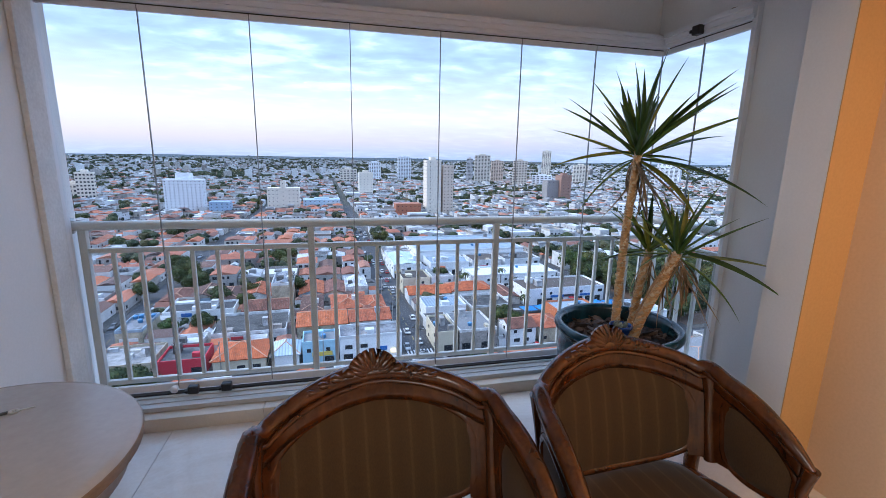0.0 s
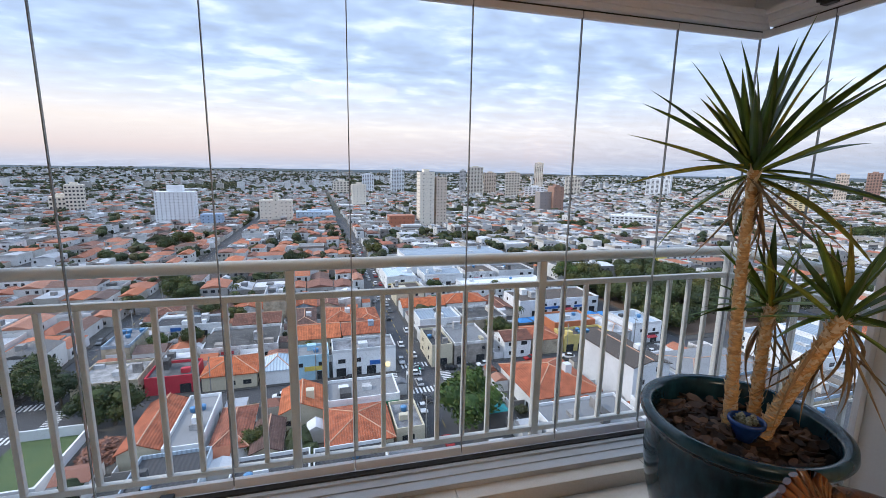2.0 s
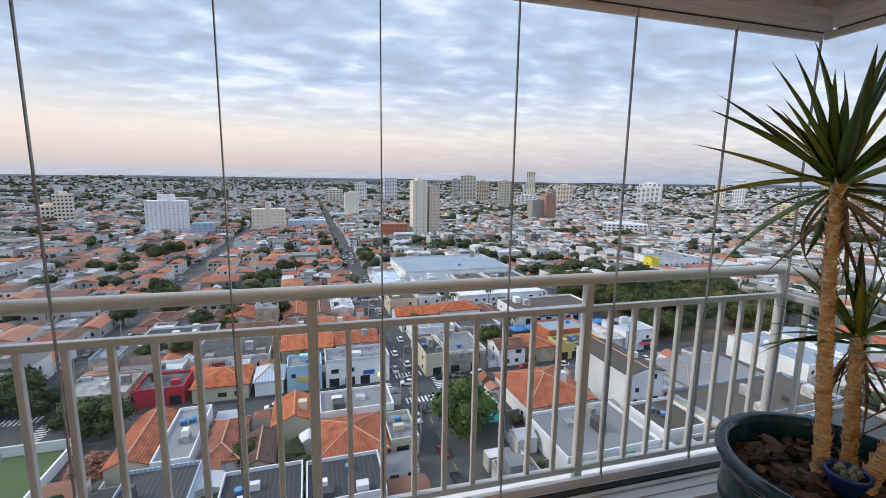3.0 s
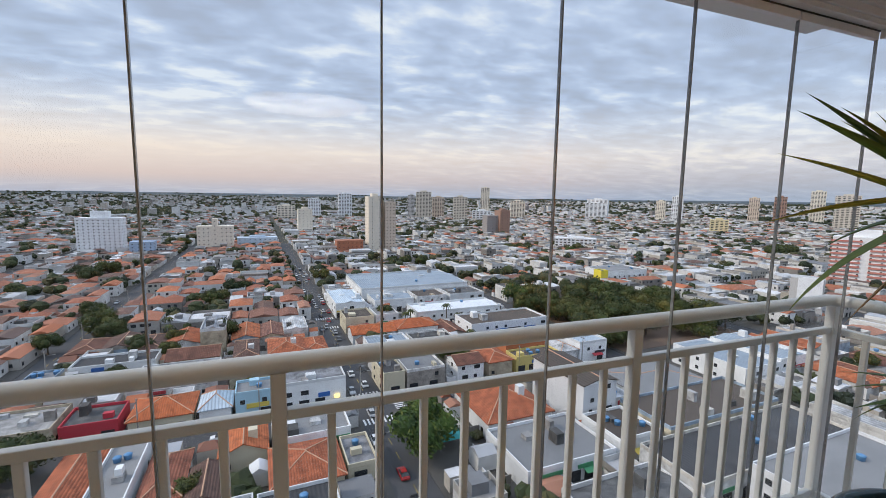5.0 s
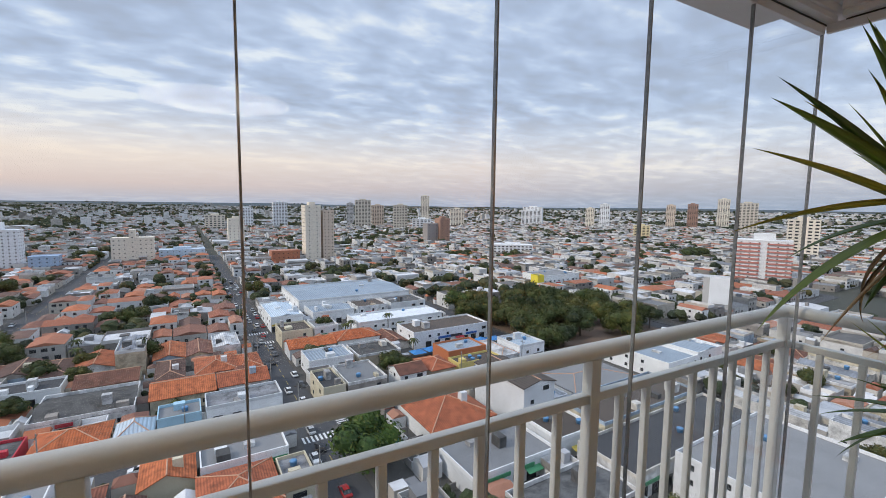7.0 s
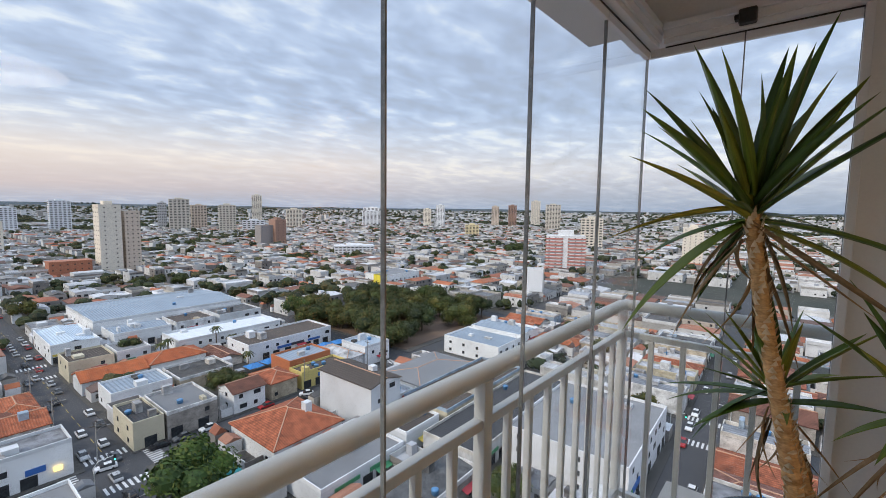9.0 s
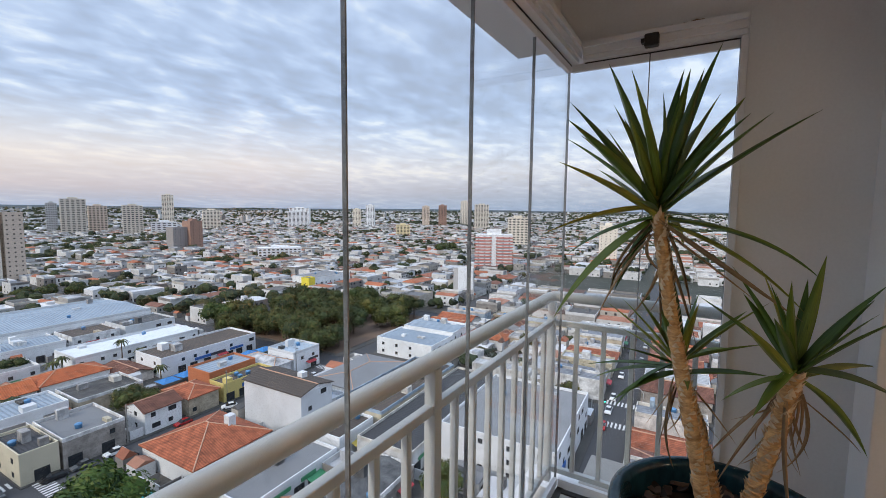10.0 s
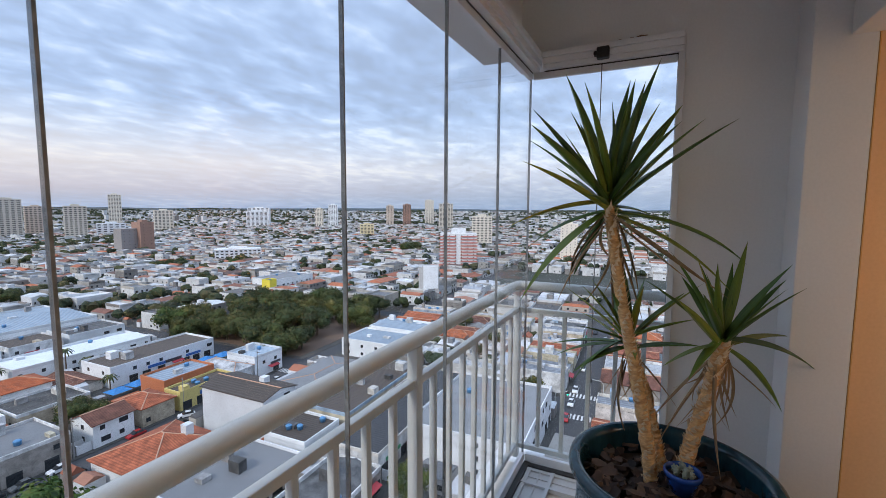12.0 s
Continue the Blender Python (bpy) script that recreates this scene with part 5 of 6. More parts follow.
# landmark towers
def tower(x, y, w, d, h, wall, turn=ANGLE, floors=12, cols=5, label="", crown=3.0, bands=None, near=True, sides=True):
    t = thing("apartment_tower", label or "tall pale apartment tower with rows of windows", "tower", pose(x, y, GZ, 0, 0, turn), "apartment towers")
    a, c = w / 2, d / 2
    b = Build()
    b.box(-a, -c, -0.3, a, c, h)
    put("wall", b, wall, t)
    b = Build()
    b.box(-a - 0.15, -c - 0.15, h, a + 0.15, c + 0.15, h + 0.9)
    put("parapet", b, wall, t)
    if crown:
        b = Build()
        b.box(-a * 0.4, -c * 0.5, h + 0.9, a * 0.4, c * 0.5, h + 0.9 + crown)
        put("roof_house", b, wall, t)
    step = h / floors
    if near:
        for f in range(floors):
            for i in range(cols):
                put("window", WIN["tower"], WINDOWDARK, t, at=pose(-a + w * (i + 0.5) / cols, -c, step * (f + 0.55)))
        if sides:
            n = max(2, int(d / 5))
            for f in range(floors):
                for i in range(n):
                    put("window", WIN["tower"], WINDOWDARK, t, at=pose(-a if x > 40 else a, -c + d * (i + 0.5) / n, step * (f + 0.55), 0, 0, 90))
    else:
        g = Build()
        for i in range(cols):
            px = -a + w * (i + 0.5) / cols
            for f in range(floors):
                g.box(px - w / cols * 0.28, -c - 0.12, step * (f + 0.3), px + w / cols * 0.28, -c + 0.3, step * (f + 0.75))
        for f in range(floors):
            sx = -a if x > 40 else a
            g.box(sx - 0.12, -c * 0.6, step * (f + 0.3), sx + 0.12, c * 0.6, step * (f + 0.75))
        tagged(put("windows", g, WINDOWDARK, t), kind="stuff")
    if bands:
        for f in range(floors):
            g = Build()
            g.box(-a - 0.9, -c - 1.0, step * (f + 0.1), -a * 0.12, -c - 0.02, step * (f + 0.1) + 1.15)
            put("balcony", g, bands, t)
            g = Build()
            g.box(a * 0.12, -c - 1.0, step * (f + 0.1), a + 0.9, -c - 0.02, step * (f + 0.1) + 1.15)
            put("balcony", g, bands, t)
    return t


TC2 = plain("tower_pale_cream", (0.74, 0.67, 0.56), 0.8)
TG2 = plain("tower_dim_grey", (0.30, 0.28, 0.27), 0.8)
TW = plain("tower_white", (0.76, 0.77, 0.78), 0.8)
TC = plain("tower_cream", (0.62, 0.56, 0.47), 0.8)
TB = plain("tower_beige", (0.62, 0.51, 0.41), 0.8)
TG = plain("tower_grey", (0.50, 0.49, 0.48), 0.8)
TR = plain("tower_brown", (0.33, 0.20, 0.15), 0.8)
RB = plain("tower_red_band", (0.50, 0.20, 0.16), 0.8)

SB = plain("tower_blue", (0.34, 0.44, 0.58), 0.8)
tower(-151, 477, 33.8, 16, 33, TW, floors=12, cols=9, label="white twelve-storey apartment block with small windows", crown=6)
tower(-61, 498, 33, 15, 23.5, TC2, floors=6, cols=8, label="cream six-storey apartment block with water tower", crown=0)
tower(-61, 495, 5, 10, 31, TC2, floors=7, cols=1, label="slim cream water tower of the apartment block", crown=0, sides=False)
tower(-117, 466, 18.6, 14, 12, SB, floors=4, cols=4, label="low pale blue apartment block", crown=0)
tower(-22, 512, 40, 14, 10, plain("tower_pale_blue", (0.52, 0.62, 0.72)), floors=3, cols=8, label="long pale blue building", crown=2)
tower(38, 684, 21, 14, 36, TC2, floors=9, cols=4, label="cream slab block beside the long street")
tower(92, 441, 15, 16, 56, TC2, floors=15, cols=2, label="cream apartment tower with stacked windows")
tower(107.5, 441, 11, 13, 51, TB, floors=15, cols=3, label="beige apartment tower with dark balconies", crown=0)
tower(66, 440, 26, 14, 12, shade("brick_red", 0.40, 0.16, 0.09), floors=3, cols=6, label="low red brick commercial building", crown=0)
tower(326, 594, 17, 18, 38, TR, floors=9, cols=2, label="brown brick-clad office tower", crown=3, sides=False)
tower(308, 599, 19, 16, 30, TG2, floors=7, cols=3, label="grey wing of the brown office tower", crown=0, sides=False)
tower(384, 173, 35, 15, 33, TW, turn=-66, floors=11, cols=6, label="white apartment block with red balcony bands", crown=5, bands=RB, sides=False)
tower(490, 86, 18, 16, 41, TC2, turn=-80, floors=14, cols=4, label="cream apartment tower with dark windows", crown=3, sides=False)
tower(323, 412, 46, 16, 12, TW, turn=-35, floors=4, cols=10, label="long white four-storey building", crown=2, near=False)
tower(707, 520, 27, 16, 26, plain("tower_yellow", (0.66, 0.56, 0.34)), turn=-50, floors=9, cols=4, label="yellow apartment block among low roofs", near=False)
for x, y, w, h, m, turn in ((172, 1190, 35, 57, TW, 0), (645, 1292, 28, 85, TC2, -25), (361, 1085, 40, 65, TC, -15), (410, 1107, 32, 52, TB, -15), (404, 940, 32, 53, TC, -20), (356, 1180, 18, 57, TG, -15)):
    tower(x, y, w, 18, h + 6, m, turn=turn, floors=int(h / 3.2), cols=5, near=False)
for x, y, w, h, m, turn in ((650, 1092, 40, 45, TC2, -25), (93, 1200, 31, 42, TW, 0), (20, 1080, 40, 26, TC2, 0), (-300, 610, 18, 28, TC2, 20), (-318, 615, 20, 14, TC2, 20), (920, 1080, 60, 42, TW, -40), (620, 240, 30, 40, TC2, -65), (470, 960, 46, 20, TW, -25)):
    tower(x, y, w, 18, h + 6, m, turn=turn, floors=int(h / 3.2), cols=5, near=False)
for x, y, w, h, m in ((976, 1136, 65, 52, TW), (1027, 934, 24, 50, TC2), (1055, 903, 27, 63, TW), (1250, 821, 25, 62, TB), (1281, 772, 27, 66, TR), (1413, 755, 31, 83, TC2), (1152, 560, 40, 67, TC)):
    tower(x, y, w, 18, h + 7, m, turn=-55, floors=int(h / 3.2), cols=5, near=False)


# ---- trees ----
def crown_build(seed, r, n, leaf, squash=0.8):
    rnd = random.Random(seed)
    lumps = []
    for i in range(11):
        a, e = rnd.uniform(0, 6.283), rnd.uniform(-0.3, 1.0)
        q = r * rnd.uniform(0.4, 0.68)
        lumps.append((q * math.cos(a) * math.cos(e), q * math.sin(a) * math.cos(e), q * squash * math.sin(e), r * rnd.uniform(0.38, 0.55)))
    b = Build()
    for i in range(n):
        cx, cy, cz, lr = rnd.choice(lumps)
        d = Vector((rnd.gauss(0, 1), rnd.gauss(0, 1), rnd.gauss(0, 1))).normalized()
        p = Vector((cx, cy, cz)) + Vector((d.x, d.y, d.z * squash)) * lr * rnd.uniform(0.72, 1.05)
        nrm = (d + Vector((rnd.gauss(0, 0.5), rnd.gauss(0, 0.5), rnd.gauss(0, 0.5)))).normalized()
        s = leaf * rnd.uniform(0.6, 1.3)
        a = nrm.orthogonal().normalized()
        c = nrm.cross(a)
        b.add([tuple(p - a * s), tuple(p - c * s * 0.6 + nrm * s * 0.2), tuple(p + a * s), tuple(p + c * s * 0.6 + nrm * s * 0.2)], [(0, 1, 2, 3)])
    for cx, cy, cz, lr in lumps:
        b.add(*ball((cx, cy, cz), lr * 0.7, squash))
    return b


def ball(c, r, squash=1.0, n=8, m=5):
    v = [(c[0], c[1], c[2] + r * squash)]
    for i in range(1, m):
        e = math.pi / 2 - math.pi * i / m
        v += [(c[0] + r * math.cos(e) * math.cos(6.2832 * j / n), c[1] + r * math.cos(e) * math.sin(6.2832 * j / n), c[2] + r * squash * math.sin(e)) for j in range(n)]
    v.append((c[0], c[1], c[2] - r * squash))
    f = [(0, 1 + j, 1 + (j + 1) % n) for j in range(n)]
    for i in range(m - 2):
        f += [(1 + i * n + j, 1 + (i + 1) * n + j, 1 + (i + 1) * n + (j + 1) % n, 1 + i * n + (j + 1) % n) for j in range(n)]
    f += [(len(v) - 1, 1 + (m - 2) * n + (j + 1) % n, 1 + (m - 2) * n + j) for j in range(n)]
    return v, f


CROWNS = [crown_build(i, 1.0, 2600, 0.062).mesh("crown", FOLIAGE) for i in range(5)]
b = Build()
b.tube([(0, 0, -0.1), (0.02, 0, 0.3), (0.0, 0.03, 0.62), (0.03, 0.0, 0.9)], [0.07, 0.055, 0.045, 0.03], 8)
for k in range(5):
    a = k * 1.3
    b.tube([(0, 0, 0.5 + 0.06 * k), (0.2 * math.cos(a), 0.2 * math.sin(a), 0.75 + 0.05 * k), (0.38 * math.cos(a), 0.38 * math.sin(a), 0.98 + 0.05 * k)], [0.035, 0.025, 0.012], 6)
TRUNKMESH = b.mesh("trunk", BRANCH)


def tree(u, v, r, h, k=0, turn=0.0, group="street trees", label="broad leafy street tree with dense dark crown"):
    """r: the crown's radius; h: the tree's height."""
    t = thing("tree", label, "tree", town(u, v), group)
    put("trunk", TRUNKMESH, BRANCH, t, at=Matrix.Diagonal((r, r, max(1.0, h - r * 0.8), 1)))
    put("crown", CROWNS[k % 5], FOLIAGE, t, at=pose(0, 0, h - r * 0.85, 0, 0, turn) @ Matrix.Diagonal((r, r, r, 1)))
    return t


# ---- the rest of the blocks near the balcony ----
rng = random.Random(11)


def fill_block(u0, v0, u1, v1, tiles):
    """Four rows of roofs between the block's streets: fronts along both, back buildings between."""
    deep = (v1 - v0) / 4
    for row in range(4):
        u = u0 + rng.uniform(0, 2)
        while u < u1 - 5:
            w = min(rng.uniform(7, 12.5), u1 - u)
            d = deep * rng.uniform(0.78, 0.99)
            a = v0 + deep * row + (0 if row in (0, 2) else deep - d)
            if w > 5 and free(u, a, u + w - 0.5, a + d):
                kind = rng.random()
                h = rng.choice((3.0, 3.2, 3.4, 3.6, 3.8, 5.6)) if row in (0, 3) else rng.choice((2.8, 3.0, 3.3))
                front = row == 0 or rng.random() < 0.3
                if row in (1, 2) and rng.random() < 0.2:
                    r = rng.uniform(2.2, 4.6)
                    tree(u + w / 2, a + d / 2, r, r * 1.5 + 2.5, rng.randrange(5), rng.uniform(0, 360), "garden trees", "dark leafy garden tree among the roofs")
                elif kind < tiles:
                    house(u, a, u + w - 0.15, a + d, h, rng.choice(("hip", "gable", "gable", "hip")), windows=front)
                else:
                    house(u, a, u + w - 0.15, a + d, h + rng.choice((0, 0.6, 2.2)), rng.choice(("flat", "metal", "metal", "flat")), windows=front)
            u += w + (0 if rng.random() < 0.8 else rng.uniform(1, 4))


FAR = [Build() for i in range(5)]


def clump(u, v, r, rr, parts=3):
    c = TOWN @ Vector((u, v, r * 0.8))
    for k in range(parts):
        o = Vector((rr.uniform(-1, 1) * r * 0.8, rr.uniform(-1, 1) * r * 0.8, rr.uniform(-0.2, 0.4) * r))
        vv, ff = ball(tuple(c + o), r * rr.uniform(0.5, 0.8), 0.8, 7, 5)
        FAR[3].add([(a + rr.uniform(-1, 1) * r * 0.14, e + rr.uniform(-1, 1) * r * 0.14, g + rr.uniform(-1, 1) * r * 0.12) for a, e, g in vv], ff)


def far_windows(u0, v0, u1, v1, h, rr):
    """Dark windows and doors on the front, and on the side that looks to the balcony."""
    storeys = 2 if h > 5 else 1
    for f in range(storeys):
        z = GZ + 0.9 + 2.9 * f
        for k in range(max(1, int((u1 - u0) / 3.2))):
            if rr.random() < 0.25:
                continue
            a, w, q = u0 + 0.6 + k * 3.2 + rr.uniform(0, 0.7), rr.choice((0.9, 1.2, 1.8)), rr.choice((0.0, 0.0, -0.9))
            box_at(FAR[4], a, v0 - 0.06, min(a + w, u1 - 0.2), v0 + 0.05, z + q, z + 1.25)
        e = u0 if u0 > -20 else u1
        for k in range(int((v1 - v0) / 4.5)):
            if rr.random() < 0.6:
                a = v0 + 1 + k * 4.5
                box_at(FAR[4], e - 0.06, a, e + 0.06, a + 1.1, z, z + 1.15)


def box_at(build, u0, v0, u1, v1, z0, z1):
    """A box on the town's grid."""
    c = [TOWN @ Vector((u, v, 0)) for u, v in ((u0, v0), (u1, v0), (u1, v1), (u0, v1))]
    build.add([(p.x, p.y, z) for z in (z0, z1) for p in c], [(4, 5, 6, 7), (0, 1, 5, 4), (1, 2, 6, 5), (2, 3, 7, 6), (3, 0, 4, 7)])


def far_house(u0, v0, u1, v1, h, red, rr, windows=True):
    wall, tile, flat = FAR[:3]
    if windows and v0 < 420 and abs(u0) < 480:
        far_windows(u0, v0, u1, v1, h, rr)
    cs = [TOWN @ Vector((u, v, 0)) for u, v in ((u0, v0), (u1, v0), (u1, v1), (u0, v1))]
    low, topv = [(c.x, c.y, GZ - 0.3) for c in cs], [(c.x, c.y, GZ + h) for c in cs]
    wall.add(low + topv, [(0, 1, 5, 4), (1, 2, 6, 5), (2, 3, 7, 6), (3, 0, 4, 7)])
    rise, pull = (rr.uniform(0.9, 1.7), rr.choice((0.0, 0.0, 0.3))) if red else (rr.choice((0.05, 0.7, 1.1)), 0.0)
    long = (u1 - u0) > (v1 - v0)
    pairs = ((0, 3), (1, 2)) if long else ((0, 1), (3, 2))
    mid = [Vector(((topv[a][0] + topv[c][0]) / 2, (topv[a][1] + topv[c][1]) / 2, GZ + h + rise)) for a, c in pairs]
    m0, m1 = mid[0].lerp(mid[1], pull), mid[1].lerp(mid[0], pull)
    f = [(0, 1, 5, 4), (2, 3, 4, 5), (3, 0, 4), (1, 2, 5)] if long else [(3, 0, 4, 5), (1, 2, 5, 4), (0, 1, 4), (2, 3, 5)]
    over = [(x, y, z + 0.05) for x, y, z in topv]
    (tile if red else flat).add(over + [tuple(m0), tuple(m1)], f)
    if not red and rr.random() < 0.6 and u1 - u0 > 5:
        for a, e, g, k in ((u0, v0, u1, v0 + 0.2), (u0, v1 - 0.2, u1, v1), (u0, v0 + 0.2, u0 + 0.2, v1 - 0.2), (u1 - 0.2, v0 + 0.2, u1, v1 - 0.2)):
            box_at(wall, a, e, g, k, GZ + h - 0.3, GZ + h + 1.25)
    if not red and rr.random() < 0.5 and u1 - u0 > 5:
        c = TOWN @ Vector(((u0 + u1) / 2 + rr.uniform(-2, 2), (v0 + v1) / 2 + rr.uniform(-2, 2), 0))
        a = rr.uniform(0.7, 1.8)
        flat.box(c.x - a, c.y - a, GZ + h - 0.1, c.x + a, c.y + a, GZ + h + rr.uniform(1.2, 2.6))


def far_block(u0, v0, u1, v1, tiles, claim=False):
    rr = random.Random(int(u0 * 17 + v0 * 5))
    deep = (v1 - v0) / 5
    green = noise.noise((u0 / 240.0, v0 / 240.0, 3.1))
    for row in range(5):
        u = u0 + rr.uniform(0, 3)
        while u < u1 - 5:
            w = min(rr.uniform(6, 11.5) * (1.8 if rr.random() < (1 - tiles) * 0.35 else 1), u1 - u)
            d = deep * rr.uniform(0.72, 0.99)
            a = v0 + deep * row + rr.uniform(0, deep - d)
            if free(u, a, u + w - 0.5, a + d) and w > 4:
                if claim:
                    TAKEN.append((u, a, u + w, a + d))
                if rr.random() < 0.14 + max(0, green) * 0.9:
                    clump(u + w / 2, a + d / 2, rr.uniform(3, 5.5), rr, 4)
                elif rr.random() < tiles:
                    far_house(u, a, u + w - 0.4, a + d, rr.choice((3, 3.2, 3.6, 5.8)), True, rr)
                else:
                    far_house(u, a, u + w - 0.4, a + d, rr.choice((3.4, 4, 5, 6.4)), False, rr)
                if rr.random() < 0.3:
                    clump(u + w, a, rr.uniform(1.8, 3.6), rr, 2)
            u += w + (0 if rr.random() < 0.8 else rr.uniform(1, 4))


def infill(u0, v0, u1, v1, tiles):
    """Sheds, lean-tos, yard walls and bushes in what is left of a block."""
    rr = random.Random(int(u0 * 3 + v0 * 31))
    here = [q for q in TAKEN if q[0] < u1 and u0 < q[2] and q[1] < v1 and v0 < q[3]]
    clear = lambda a, e, c, d: not any(a < q[2] - 0.1 and q[0] + 0.1 < c and e < q[3] - 0.1 and q[1] + 0.1 < d for q in here)
    for size in (7.0, 4.6, 3.0):
        v = v0
        while v < v1 - 2.5:
            u = u0
            while u < u1 - 2.5:
                w, d = size * rr.uniform(0.8, 1.2), size * rr.uniform(0.75, 1.1)
                if u + w <= u1 and v + d <= v1 and clear(u, v, u + w, v + d):
                    here.append((u, v, u + w, v + d))
                    k = rr.random()
                    if k < 0.66:
                        far_house(u, v, u + w, v + d, rr.uniform(2.4, 3.6), rr.random() < tiles * 0.7, rr, size > 6)
                    elif k < 0.80:
                        clump(u + w / 2, v + d / 2, size * rr.uniform(0.3, 0.55), rr, 4)
                    else:
                        box_at(FAR[0], u, v, u + w, v + 0.18, GZ - 0.2, GZ + rr.uniform(1.8, 2.4))
                        box_at(FAR[0], u, v + 0.18, u + 0.18, v + d, GZ - 0.2, GZ + rr.uniform(1.8, 2.4))
                    u += w
                else:
                    u += 1.6
            v += 1.7


def near_blocks():
    for j in range(len(VS) - 1):
        cols = US if VS[j] >= 0 else UL
        for i in range(len(cols) - 1):
            u0, u1, v0, v1 = cols[i] + HALF + 1.2, cols[i + 1] - HALF - 1.2, VS[j] + HALF + 1.0, VS[j + 1] - HALF - 1.0
            if (i, j) in PARKS or (j == 0 and cols[i] < 0):
                continue
            if j == 0 and cols[i] == 0:
                u0 = 24
            tiles = 0.75 if i < 3 else (0.34 if j else 0.5)
            close = VS[j] < 250 and -190 < cols[i] < 270
            if VS[j] > 80 or cols[i] < -100 or cols[i] > 110:
                far_block(u0, v0, u1, v1, tiles, close)
            else:
                fill_block(u0, v0, u1, v1, tiles + 0.05)
            if close:
                infill(u0, v0, u1, v1, tiles)
    # blocks beyond the named streets
    for iu in range(-12, 14):
        for jv in range(-3, 12):
            u0, v0 = iu * 90, jv * 86
            if US[0] - 20 < u0 < US[-1] - 20 and VS[0] - 40 < v0 < VS[-1] - 20:
                continue
            if v0 < -60 and u0 < 100:
                continue
            far_block(u0 + 5, v0 + 5, u0 + 85, v0 + 81, 0.5 if u0 < 0 else 0.32)


PARKS = {(4, 2)}
near_blocks()


for u, v, r, h in ((5, -25, 8.2, 12.5), (32, 22, 4.6, 8), (35, 19, 3.6, 7), (-40, 72, 6.2, 10), (-86, 97, 7, 11), (-80, 88, 5.5, 9), (9, 176, 6, 11), (-71, -6, 6, 10), (-95, 12, 7, 11), (-86, 5, 5, 9), (-78, -3, 4, 7), (41, -72, 4.5, 9), (-56, 72, 4, 7), (-66, 66, 5, 8), (24, 74, 4, 9), (-30, 20, 3, 5), (94, -84, 4.2, 9)):
    tree(u, v, r, h, int(u * 7 + v) % 5, u * 31 + v * 17)


for u, v, r, h in ((-132, 228, 8, 12), (-119, 235, 8, 13), (-126, 222, 7, 11), (-95, 121, 6, 10), (-51, 134, 5.5, 9), (-45, 138, 4.5, 8), (-42, 160, 6, 9), (-36, 164, 5, 8), (-14, 250, 5.5, 9), (-96, 78, 4.5, 8), (-66, 195, 5, 8), (-145, 181, 5, 9), (-40, -24, 3.4, 6), (-56, 57, 3.6, 7), (-102, 428, 7, 11)):
    tree(u, v, r, h, int(u * 5 + v) % 5, u * 13 + v * 29)
for u, v, r, h in ((236, 294, 8, 10), (246, 290, 8, 10), (226, 297, 7, 9), (273, 252, 7, 9), (284, 249, 6, 9), (216, 565, 8, 11), (230, 544, 8, 11), (474, 167, 12, 14), (490, 175, 12, 14), (506, 172, 10, 13), (85, 231, 7, 10), (97, 226, 6, 9), (75, 236, 6, 9), (243, 61, 5, 9)):
    tree(u, v, r, h, int(u * 5 + v) % 5, u * 13 + v * 29)


def palm(u, v, h, k):
    t = thing("palm_tree", "slim palm with drooping feather fronds", "palm tree", town(u, v), "palm trees")
    b = Build()
    b.tube([(0, 0, -0.1), (0.15, 0.05, h * 0.5), (0.05, 0, h)], [0.28, 0.2, 0.16], 8)
    put("trunk", b, BRANCH, t)
    f = Build()
    n = 7
    for i in range(n):
        s, s2 = i / n, (i + 1) / n
        for sg in (-1, 1):
            p = lambda q, o: (o * sg * 0.5 * (1 - q * 0.8), 3.0 * q * (1 - 0.25 * q), 1.1 * q - 2.6 * q * q - abs(o) * 0.15)
            f.add([p(s, 0), p(s, 1), p(s2, 1.0), p(s2, 0)], [(0, 1, 2, 3)])
    me = f.mesh("frond", FOLIAGE)
    for i in range(16):
        put("frond", me, FOLIAGE, t, at=pose(0.05, 0, h, (i % 3) * 14 - 8, 0, 22.5 * i + k))


for u, v, h in ((48, 60, 10), (53, 58, 6), (47, 34, 6), (30, 63, 7), (33, 65, 7.5), (150, 82, 12), (-60, 80, 6), (-62, 92, 6)):
    palm(u, v, h, u)


